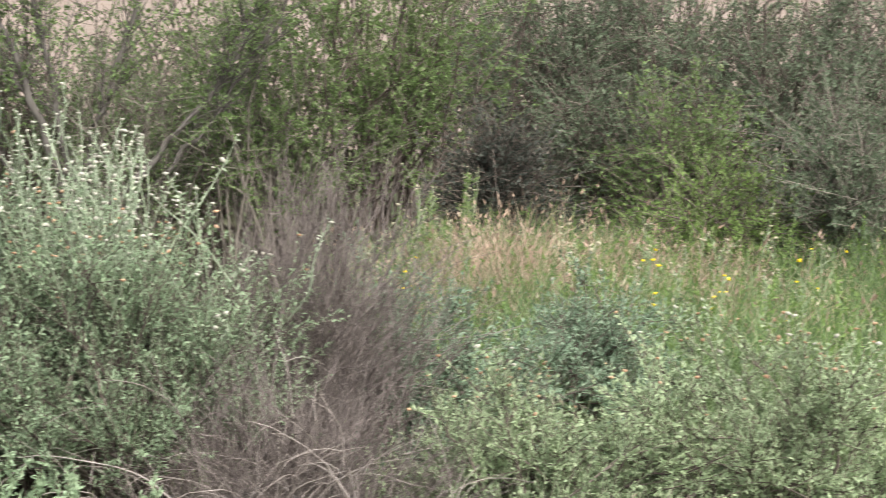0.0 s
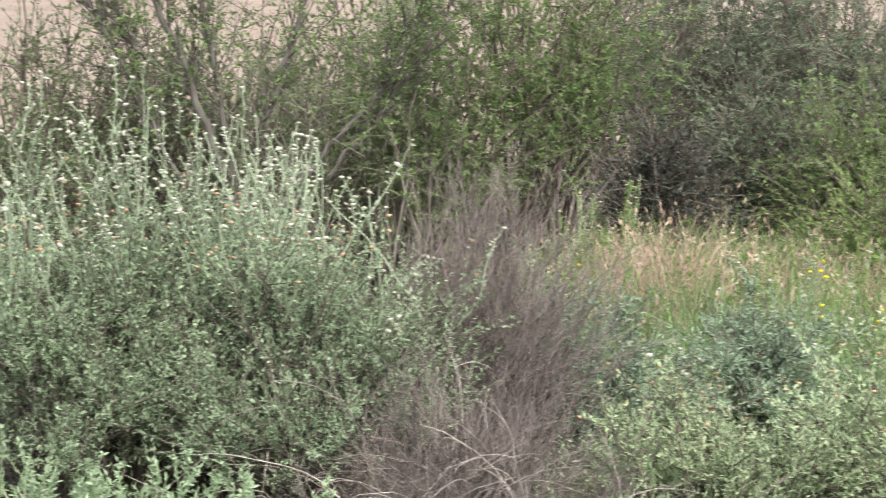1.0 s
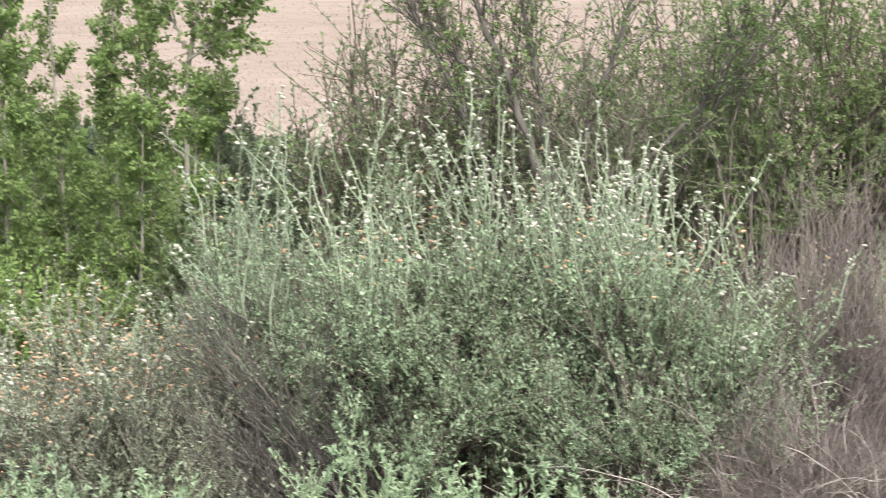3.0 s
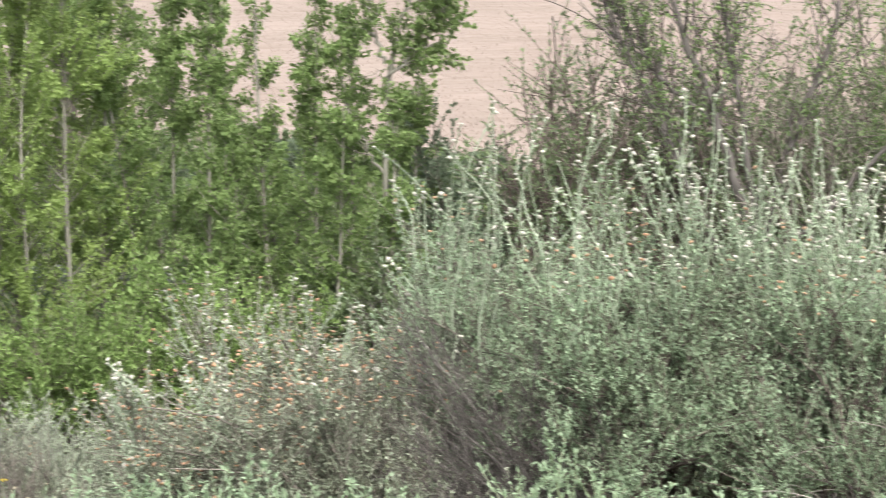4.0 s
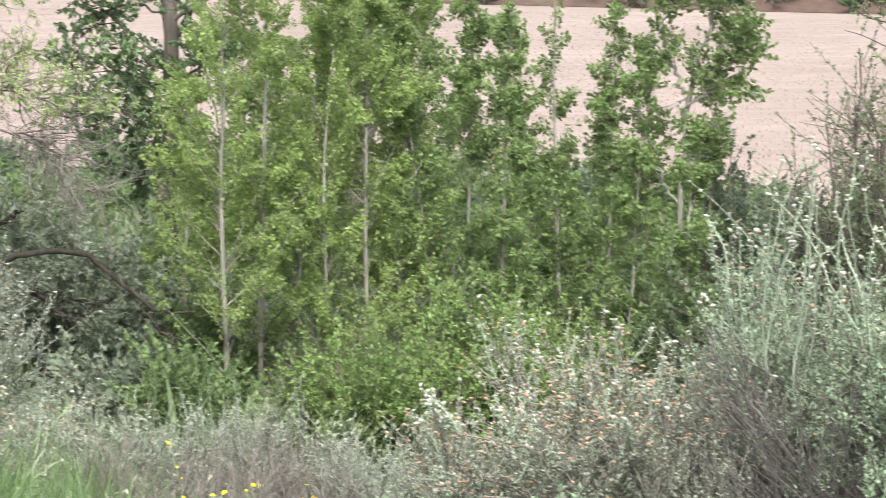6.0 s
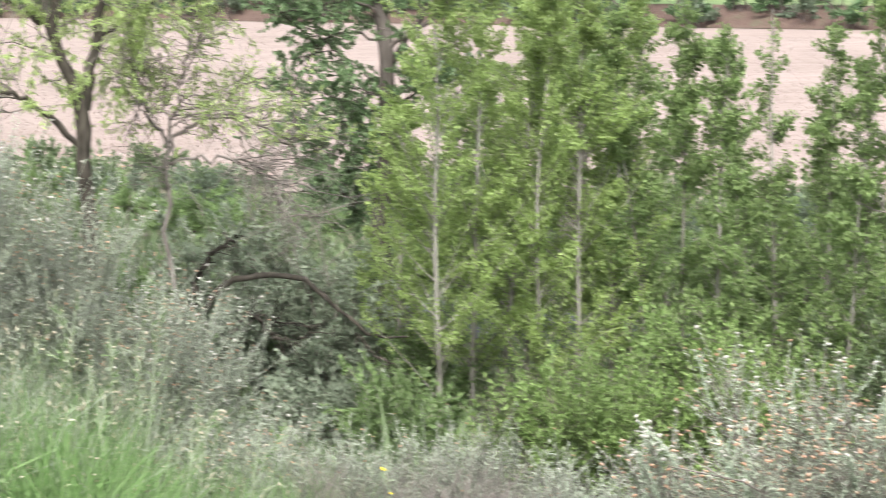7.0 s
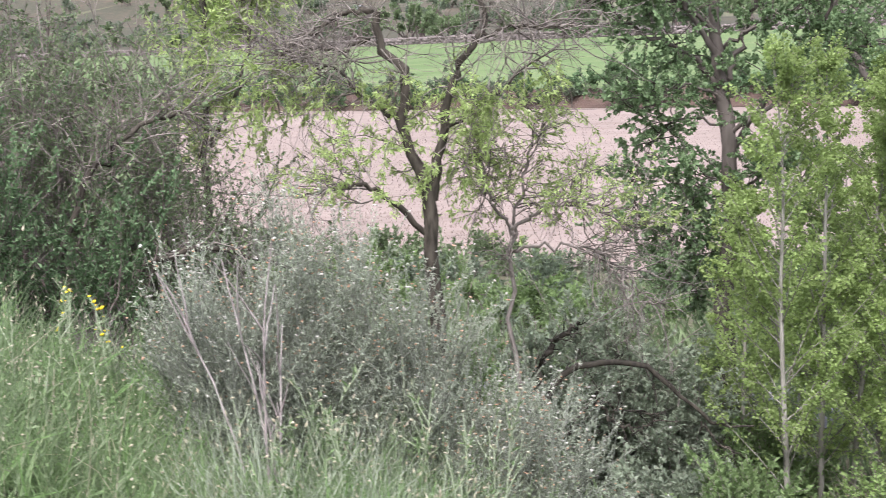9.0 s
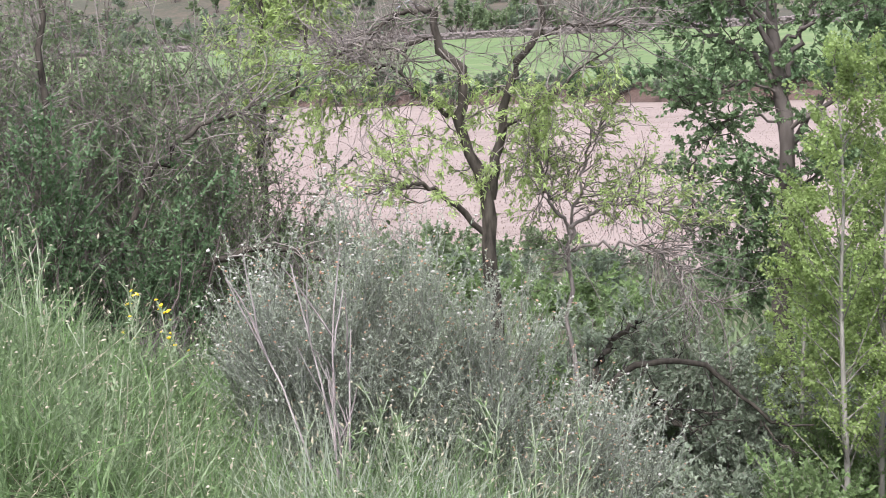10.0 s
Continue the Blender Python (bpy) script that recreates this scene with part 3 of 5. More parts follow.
def leafy_stems(name, az, d, n, height, leaf, seed, label, leaves=16, size=(0.022, 0.007), flower=None, head=0.012, share=0.3):
    """A stand of thin upright weeds: stems with small leaves all the way up, some with a flower head."""
    rng = np.random.default_rng(seed)
    a = np.radians(rng.uniform(*az, n))
    r = np.sqrt(rng.uniform(d[0] ** 2, d[1] ** 2, n))
    x, y = r * np.sin(a), r * np.cos(a)
    stand = 0.5 + 0.5 * np.sin(x * 2.7 + seed) * np.sin(y * 2.3 + 1.0)
    keep = rng.uniform(-0.5, 1, n) < stand
    x, y = x[keep], y[keep]
    m = len(x)
    base = np.stack([x, y, ground_z(x, y) - 0.02], 1)
    h = rng.uniform(0.45, 1.1, m) * height * (0.75 + 0.4 * stand[keep])
    pts, tan = grow(rng, base, rng.normal(0, 0.2, (m, 3)) + np.array([0, 0, 1.0]), h, 5, rng.uniform(-0.03, 0.06, m), 0.1)
    heap, tips = Heap(), Heap()
    tubes(heap, pts, 0.0019, 0.0011, 3)
    p, w = sprout(rng, pts, tan, m * leaves, 0.08, 1.0, 0.8, 0.2)
    flecks(rng, heap, p, w, size[0], size[1])
    ob = heap.part(name, leaf, None, label, kind="stuff")
    tagged(ob, category="weeds")
    if flower:
        k = int(m * share)
        heads(rng, tips, pts[:k, -1], head)
        tips.part("flower_tuft", flower, ob, "small flower heads", kind="stuff")
    return ob


def herb(az, d, h, seed, label, head_mat, n_head=5, head=0.03, leaf=None, stalk=None, lean=(0, 0), leaves=30, group="tall weeds", name="flowering_weed"):
    """One tall weed: a stalk, a few side shoots, narrow leaves and flower heads."""
    rng = np.random.default_rng(seed)
    ob = thing(name, az, d, label, "weed", group)
    st, lf = Heap(), Heap()
    p, t = grow(rng, np.zeros((1, 3)), np.array([[lean[0], lean[1], 1.0]]), np.array([h]), 10, 0, 0.06)
    tubes(st, p, 0.0034, 0.0018, 5)
    b, w = sprout(rng, p, t, n_head, 0.45, 0.95, 0.45, 0.3)
    bp, bt = grow(rng, b, w, rng.uniform(0.1, 0.3, n_head) * h, 6, -0.03, 0.1)
    tubes(st, bp, 0.0022, 0.0013, 4)
    q, w = sprout(rng, np.concatenate([p[:, ::2], bp[:, :5]]), np.concatenate([t[:, ::2], bt[:, :5]]), leaves, 0.05, 0.95, 0.7, 0.1)
    blades(rng, lf, q, w, 0.034, 0.008)
    stem = st.part("stalk", stalk or M_STEM_GREEN, ob)
    lf.part("foliage", leaf or M_PALE_LEAF, stem, kind="stuff")
    for tip in np.concatenate([bp[:, -1], p[:, -1]]):
        heads(rng, Heap(), tip[None], head, 9).part("flower_head", head_mat, stem)
    return ob


# ---------- near shrubs on the bank ----------
WOOLLY = "grey-green woolly-leaved shrub with white flower heads on the bank"
shrub("flowering_shrub", 36.8, 5.15, WOOLLY, 0.55, 0.5, 1.08, M_GREY_LEAF, M_TWIG, 11, 120, 2400, 66000, (0.0165, 0.0068), 0.2,
      white=40, orange=60, stalks=60, stalk_h=0.52, group="flowering shrubs", joints=2, up=0.9, bare=0.5, low=0.36)
shrub("flowering_shrub", 43.8, 5.05, WOOLLY, 0.5, 0.5, 1.0, M_GREY_LEAF, M_TWIG, 12, 110, 2200, 60000, (0.0165, 0.0068), 0.2,
      white=40, orange=60, stalks=55, stalk_h=0.52, group="flowering shrubs", joints=2, up=0.9, bare=0.5, low=0.36)
shrub("flowering_shrub", 40.3, 5.3, WOOLLY, 0.4, 0.4, 1.1, M_GREY_LEAF, M_TWIG, 27, 70, 1300, 34000, (0.0165, 0.0068), 0.2,
      white=26, orange=24, stalks=45, stalk_h=0.5, group="flowering shrubs", joints=2, up=0.9, bare=0.5, low=0.36)
shrub("flowering_shrub", 31.8, 5.3, "taller grey-green shrub with long pale flowering stalks", 0.4, 0.4, 1.05, M_GREY_LEAF, M_WOOD_GREY, 13, 80, 1700, 42000,
      (0.0165, 0.0068), 0.2, white=12, orange=16, stalks=36, stalk_h=0.6, group="flowering shrubs", joints=2, up=0.9, bare=0.5, low=0.36)
shrub("flowering_shrub", 27.0, 5.0, "low grey-green shrub topped with withered orange flower heads", 0.62, 0.5, 0.86, M_BROOM_LEAF, M_WOOD_GREY, 14, 110, 2100, 66000,
      (0.0135, 0.0056), 0.18, white=30, orange=460, flower=0.017, stalks=40, stalk_h=0.2, lean=(-0.25, 0), group="flowering shrubs", joints=2, up=0.8, bare=0.38)
shrub("flowering_shrub", 22.2, 4.95, "low pale-green shrub with withered orange flower heads", 0.45, 0.4, 0.6, M_BROOM_LEAF, M_WOOD_GREY, 15, 70, 1600, 42000,
      (0.0135, 0.0056), 0.16, white=24, orange=280, flower=0.017, stalks=30, stalk_h=0.18, group="flowering shrubs", joints=2, up=0.8)
twig_bush("bare_brown_shrub", 35.2, 4.95, "bare grey-brown fine-twigged side of a shrub", 0.44, 0.3, 0.8, M_TWIG_GREY, 21, 90, 1000, 0.26, 0.004, 0.12, lean=(-0.6, 0))
twig_bush("dead_shrub", 49.2, 5.3, "dead grey-brown shrub of fine twigs", 0.43, 0.34, 1.14, M_DEAD, 22, 120, 1700, 0.32, 0.0042, 0.2, lean=(0.1, 0))
twig_bush("dead_bramble", 49.4, 4.75, "low dead tangle of arching bleached stalks", 0.5, 0.28, 0.6, M_DEAD, 23, 110, 1500, 0.22, 0.0042, 0.2, arch=75)
shrub("blue_grey_shrub", 53.2, 5.7, "blue-grey fine-leaved shrub beside the dead one", 0.58, 0.5, 0.8, M_BLUE_LEAF, M_TWIG, 16, 80, 1500, 26000, (0.024, 0.008), 0.15, group="low shrubs", joints=2)
shrub("blue_grey_shrub", 58.5, 6.6, "blue-grey fine-leaved shrub among meadow grass", 0.5, 0.45, 0.62, M_BLUE_LEAF, M_TWIG, 17, 60, 1100, 16000, (0.024, 0.008), 0.15, group="low shrubs", joints=2, white=10)
shrub("pale_green_shrub", 58.0, 4.9, "pale green low shrub with a few flower heads", 0.6, 0.45, 0.56, M_PALE_LEAF, M_TWIG, 18, 70, 1500, 34000, (0.019, 0.0078), 0.14, orange=30, white=8, group="low shrubs", joints=2)
shrub("pale_green_shrub", 65.0, 5.1, "pale green low shrub with a few flower heads", 0.65, 0.5, 0.74, M_PALE_LEAF, M_TWIG, 19, 70, 1500, 34000, (0.019, 0.0078), 0.14, orange=60, white=20, group="low shrubs", joints=2)
for i, (az, d, hh) in enumerate(((36, 4.35, 0.42), (40.5, 4.3, 0.4), (44, 4.35, 0.38), (33, 4.4, 0.36), (28.5, 4.4, 0.36), (25.2, 4.4, 0.36), (22, 4.45, 0.34), (19, 4.5, 0.32))):
    shrub("low_woolly_shrub", az, d, "low pale grey-green shoots in front of the tall shrubs", 0.24, 0.2, hh + 0.04, M_GREY_LEAF, M_STEM_GREEN, 30 + i, 18, 170, 4600,
          (0.02, 0.008), 0.13, lo=0.7, rise=0.15, up=0.7, bare=0.2, group="low shoots")

# grey shrub at the end of the pan
SILVER = "silver-grey broom-like shrub with cream and rusty heads"
for i, (az, d, rx, h, lean, n) in enumerate(((-4.6, 6.35, 0.34, 0.86, -0.08, 26000), (-2.2, 6.5, 0.42, 0.98, 0.0, 34000), (0.9, 6.6, 0.42, 0.98, 0.05, 34000), (3.6, 6.5, 0.4, 0.78, 0.25, 28000))):
    shrub("silver_shrub", az, d, SILVER, rx, 0.42, h, M_BROOM_LEAF, M_SILVER_STEM, 41 + 2 * i, 90, 1500, int(n * 1.1), (0.018, 0.0044), 0.22, thick=0.0045,
          white=230, orange=260 + 70 * i, flower=0.0145, rise=0.2, up=0.75, group="silver shrubs", joints=2, leaf_spread=0.8, lean=(lean, 0))
shrub("silver_shrub", 6.4, 6.1, "low silver-grey shrub with rusty withered heads", 0.42, 0.36, 0.44, M_BROOM_LEAF, M_SILVER_STEM, 53, 70, 1000, 18000, (0.018, 0.0044), 0.18,
      white=110, orange=240, flower=0.0145, rise=0.2, up=0.6, group="silver shrubs", joints=2, leaf_spread=0.85)
for i, (az, d, h, r, m) in enumerate(((12.6, 5.3, 0.46, 0.34, 0), (16.4, 5.3, 0.44, 0.3, 1), (9.6, 5.5, 0.4, 0.3, 1), (14.6, 5.7, 0.5, 0.26, 1))):
    twig_bush("withered_shrub", az, d, "low withered purplish-grey twiggy shrub", r, 0.3, h, M_WOOD_GREY, 50 + i, 60, 400, 0.18, 0.004, 0.18, group="withered shrubs")
for i, (az, d, r, h) in enumerate(((8.4, 6.0, 0.34, 0.5), (11.2, 6.1, 0.3, 0.5), (14.2, 6.2, 0.36, 0.52), (18.4, 5.7, 0.34, 0.46))):
    shrub("silver_shrub", az, d, "low silver-grey herb with small cream heads", r, 0.3, h, M_BROOM_LEAF, M_SILVER_STEM, 56 + i, 50, 800, 8000, (0.024, 0.0055), 0.16, white=10, orange=24, flower=0.012, rise=0.2, up=0.7, group="silver shrubs", joints=2)
shrub("grey_shrub", 16.0, 6.1, "low grey-leaved shrub among withered twigs", 0.35, 0.3, 0.5, M_BROOM_LEAF, M_SILVER_STEM, 55, 50, 900, 9000, (0.02, 0.006), 0.14, group="withered shrubs")

# ---------- middle distance: scrub below the bank ----------
for i, (az, d, r, h, n) in enumerate(((18.6, 8.5, 0.5, 0.82, 17000), (21.3, 8.9, 0.55, 0.98, 19000), (24.0, 9.5, 0.6, 1.1, 15000), (16.2, 9.2, 0.36, 0.62, 8000))):
    shrub("bramble", az, d, "bright green rounded bramble thicket at the foot of the bank", r, r * 0.8, h, M_BRAMBLE, M_TWIG, 61 + i, 44, 620, n, (0.03, 0.017), 0.24, thick=0.007, up=0.5, lo=0.6, group="brambles")
SCRUB = (
    # bearing, distance, half width, height, leaf, look
    (8.0, 14.0, 0.75, 1.95, M_SCRUB_SILVER, "olive-grey rounded scrub behind the fallen branch"),
    (10.0, 13.6, 0.65, 1.35, M_SCRUB_SILVER, "olive-grey rounded scrub behind the fallen branch"),
    (5.2, 13.4, 0.75, 2.1, M_SCRUB_SILVER, "olive-grey rounded scrub behind the fallen branch"),
    (2.8, 12.4, 0.6, 1.75, M_SCRUB_GREEN, "fresh green scrub under the almond tree"),
    (11.6, 14.8, 0.6, 1.1, M_SCRUB_SILVER, "olive-grey rounded scrub behind the fallen branch"),
    (9.4, 11.4, 0.55, 0.62, M_SCRUB_SILVER, "olive-grey low scrub under the fallen branch"),
    (11.9, 11.0, 0.6, 0.62, M_SCRUB_GREEN, "fresh green low scrub below the fallen branch"),
    (12.6, 13.3, 0.45, 0.7, M_SCRUB_GREEN, "fresh green low scrub under the saplings"),
    (9.5, 14.5, 1.0, 1.5, M_SCRUB, "dull green scrub at the edge of the field"),
    (6.4, 16.5, 1.0, 1.75, M_SCRUB, "dull green scrub at the edge of the field"),
    (1.0, 14.0, 1.2, 1.5, M_SCRUB_GREY, "olive-grey scrub at the edge of the field"),
    (-3.0, 12.5, 0.9, 1.5, M_SCRUB_GREY, "olive-grey scrub below the bank"),
    (30.4, 15.2, 0.8, 2.25, M_SCRUB_GREY, "olive-grey rounded scrub beside the saplings"),
    (28.0, 13.2, 0.9, 1.4, M_SCRUB, "dull green scrub beside the saplings"),
    (33.2, 13.6, 0.8, 2.1, M_SCRUB_GREY, "olive-grey rounded scrub below the thicket"),
)
for i, (az, d, r, h, m, text) in enumerate(SCRUB):
    shrub("scrub", az, d, text, r, r * 0.9, h, m, M_WOOD_GREY, 70 + i, 40, 460, 16000, (0.046, 0.026), 0.3, joints=2, up=0.0, thick=0.01, group="scrub below the bank")

for i in range(39):
    x, y = in_valley((23.2, 21.0, 18.6)[i % 3] + 0.25 * (i % 5), -27 + i * 0.76)
    shrub("scrub", math.degrees(math.atan2(x, y)), math.hypot(x, y), "low scrub along the near edge of the field", 1.1, 0.8, (0.36, 0.55, 0.7)[i % 3] + 0.2 * ((i * 7) % 5) / 4, (M_SCRUB, M_SCRUB_GREY, M_SCRUB_GREEN)[i % 3],
          M_TWIG, 1100 + i, 12, 90, 3000, (0.085, 0.045), 0.4, joints=2, thick=0.01, group="scrub along the field")

THICKET = (
    (34.4, 12.6, 0.85, 2.9, M_SCRUB, M_TWIG, "dull green many-stemmed thicket beyond the meadow", 6000),
    (38.6, 13.2, 1.1, 3.3, M_SCRUB, M_TWIG, "dull green many-stemmed thicket with open top", 3500),
    (42.8, 13.0, 1.2, 3.1, M_SCRUB, M_WOOD_GREY, "dull green thicket with bare grey twigs", 4000),
    (46.8, 13.2, 1.2, 3.0, M_SCRUB_GREEN, M_WOOD_GREY, "fresh green thicket with bare grey twigs", 9000),
    (50.5, 13.4, 1.1, 2.9, M_SCRUB_GREEN, M_TWIG, "fresh green leafy thicket beyond the meadow", 10000),
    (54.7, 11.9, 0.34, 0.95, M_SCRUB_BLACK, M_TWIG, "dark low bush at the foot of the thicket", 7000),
    (55.5, 15.0, 1.3, 2.6, M_SCRUB_GREY, M_TWIG, "olive-grey rounded thicket beyond the meadow", 10000),
    (59.5, 15.0, 1.3, 2.6, M_SCRUB_GREY, M_TWIG, "olive-grey rounded thicket beyond the meadow", 10000),
    (57.5, 13.4, 0.8, 1.3, M_SCRUB_GREY, M_TWIG, "olive-grey rounded bush beyond the meadow", 7000),
    (60.8, 12.6, 0.7, 1.4, M_SCRUB_GREEN, M_TWIG, "fresh green bush at the meadow's edge", 7000),
    (62.0, 11.6, 0.7, 0.8, M_BRAMBLE, M_TWIG, "bright green low bramble at the meadow's edge", 6000),
    (64.5, 14.6, 1.3, 2.7, M_SCRUB_GREY, M_TWIG, "olive-grey rounded thicket beyond the meadow", 10000),
    (65.8, 11.8, 0.8, 1.5, M_SCRUB_GREY, M_WOOD_GREY, "olive-grey bush with dry brown tips", 7000),
    (69.5, 13.5, 1.3, 2.6, M_SCRUB_GREY, M_TWIG, "olive-grey rounded thicket beyond the meadow", 8000),
    (36.8, 14.2, 1.0, 2.9, M_SCRUB_GREY, M_TWIG, "olive-grey thicket at the edge of the field", 6000),
    (41.0, 15.0, 1.2, 3.0, M_SCRUB, M_TWIG, "dull green thicket at the edge of the field", 7000),
    (45.0, 15.5, 1.3, 3.2, M_SCRUB, M_TWIG, "dull green thicket at the edge of the field", 7000),
    (52.5, 17.5, 1.5, 3.4, M_SCRUB, M_TWIG, "dull green high thicket beyond the meadow", 4500),
    (61.0, 18.0, 1.6, 3.6, M_SCRUB, M_TWIG, "dull green high thicket beyond the meadow", 4500),
    (57.0, 18.5, 1.6, 3.6, M_SCRUB_GREY, M_TWIG, "olive-grey high thicket beyond the meadow", 4500),
    (66.5, 18.0, 1.6, 3.6, M_SCRUB_GREY, M_TWIG, "olive-grey high thicket beyond the meadow", 4500),
)
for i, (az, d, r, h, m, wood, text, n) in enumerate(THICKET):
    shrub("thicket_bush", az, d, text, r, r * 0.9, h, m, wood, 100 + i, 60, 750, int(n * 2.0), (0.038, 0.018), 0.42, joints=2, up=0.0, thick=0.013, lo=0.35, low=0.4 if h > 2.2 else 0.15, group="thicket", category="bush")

limbed_tree("thicket_tree", 40.6, 12.5, "many-limbed scrub tree with brown limbs and sparse leaves", "scrub tree", (
    (((0, 0, -0.05), (0, 0, 1.2), (-0.25, 0, 2.0), (-0.6, 0, 2.8), (-0.8, 0, 3.5)), 0.045, 0.01),
    (((0, 0, 1.2), (-0.1, 0, 2.0), (-0.3, 0, 2.8), (-0.36, 0, 3.6)), 0.03, 0.008),
    (((0, 0, 1.2), (0.2, 0, 2.0), (0.45, 0, 2.8), (0.55, 0, 3.6)), 0.032, 0.008),
    (((-0.05, 0, 0.8), (-0.5, -0.1, 1.7), (-0.9, -0.1, 2.5), (-1.25, -0.1, 3.2)), 0.022, 0.006),
    (((0, 0, 1.0), (0.6, 0, 1.7), (1.1, 0, 2.3), (1.35, 0, 3.1)), 0.028, 0.007),
    (((-0.3, 0, 2.1), (-0.8, 0, 2.5), (-1.2, 0, 3.1)), 0.02, 0.006),
    (((0.1, 0, 0.9), (0.7, 0.1, 1.6), (1.3, 0.1, 2.4), (1.7, 0.1, 3.2)), 0.022, 0.006),
), M_TWIG_GREY, M_SCRUB_GREEN, 308, 240, 1300, 11000, (0.038, 0.018), (0.7, 0.3), start=0.3, droop=0.0, spread=0.45, up=0.6, crook=0.1)

# ---------- young poplars ----------
rng_p = random.Random(5)
YOUNG = "light green poplar sapling with a slim grey trunk"
LIGHT = ((13.1, 12.6, 3.6, 0.92), (14.2, 13.2, 3.6, 0.7), (15.2, 13.6, 3.55, 0.75), (16.4, 13.0, 3.4, 0.75), (17.7, 13.3, 3.65, 0.75), (18.9, 13.6, 3.5, 0.7), (11.7, 13.9, 2.5, 0.72), (16.0, 14.6, 3.7, 0.7))
for i, (az, d, h, w) in enumerate(LIGHT):
    sapling(az, d, h, 200 + i, M_POPLAR, YOUNG, 12500, w, 0.02 + rng_p.uniform(0, 0.008), lean=rng_p.uniform(-0.02, 0.02), size=0.029)
MIDDLE = ((20.1, 13.6, 3.35, 0.7, 5200), (21.2, 14.3, 3.5, 0.66, 4600), (22.4, 14.0, 3.2, 0.6, 3400), (23.4, 14.8, 3.2, 0.5, 2600), (24.3, 14.2, 3.45, 0.46, 2800), (25.1, 15.0, 2.9, 0.5, 2400),
          (25.9, 14.2, 3.25, 0.46, 2800), (27.0, 14.6, 3.0, 0.55, 2800), (19.4, 15.0, 3.5, 0.65, 4200), (29.0, 15.0, 2.6, 0.5, 2600), (26.6, 13.4, 2.2, 0.55, 3000), (23.0, 13.2, 2.1, 0.6, 3200), (28.4, 13.3, 2.3, 0.55, 3200))
for i, (az, d, h, w, n) in enumerate(MIDDLE):
    sapling(az, d, h, 220 + i, M_POPLAR_MID, "mid-green poplar sapling with a slim grey trunk", int(n * 1.5), w * 0.85, 0.02 + rng_p.uniform(0, 0.008), lean=rng_p.uniform(-0.02, 0.03), size=0.037)
for i, (az, h) in enumerate(((13.6, 2.9), (15.4, 2.8), (17.2, 3.0), (19.0, 2.9), (20.8, 2.6), (22.6, 1.6), (24.6, 1.4), (26.4, 1.5), (28.2, 1.5))):
    sapling(az, 17.0 + rng_p.uniform(-0.6, 0.9), h, 240 + i, M_POPLAR_MID, "darker poplar sapling in the second row", 3000, 0.75, 0.022, size=0.055)

limbed_tree("forked_poplar", 28.2, 14.0, "forked young poplar with a pale grey trunk and sparse crown", "poplar tree", (
    (((0, 0, -0.05), (0.02, 0, 1.3), (0.0, 0, 2.62), (0.14, 0, 2.95), (0.24, 0, 3.3), (0.2, 0.02, 3.75)), 0.03, 0.009),
    (((0.0, 0, 2.62), (-0.12, 0.03, 2.9), (-0.16, 0.05, 3.3), (-0.12, 0.05, 3.6)), 0.019, 0.006),
    (((0.0, 0, 2.5), (0.2, -0.05, 2.66), (0.42, -0.05, 2.95), (0.5, -0.05, 3.1)), 0.012, 0.004),
    (((0, 0, 1.7), (-0.25, 0, 2.1), (-0.36, 0, 2.6)), 0.012, 0.004),
), M_BARK_GREY, M_POPLAR_MID, 309, 90, 520, 7000, (0.042, 0.036), (0.36, 0.2), start=0.15, up=0.4)

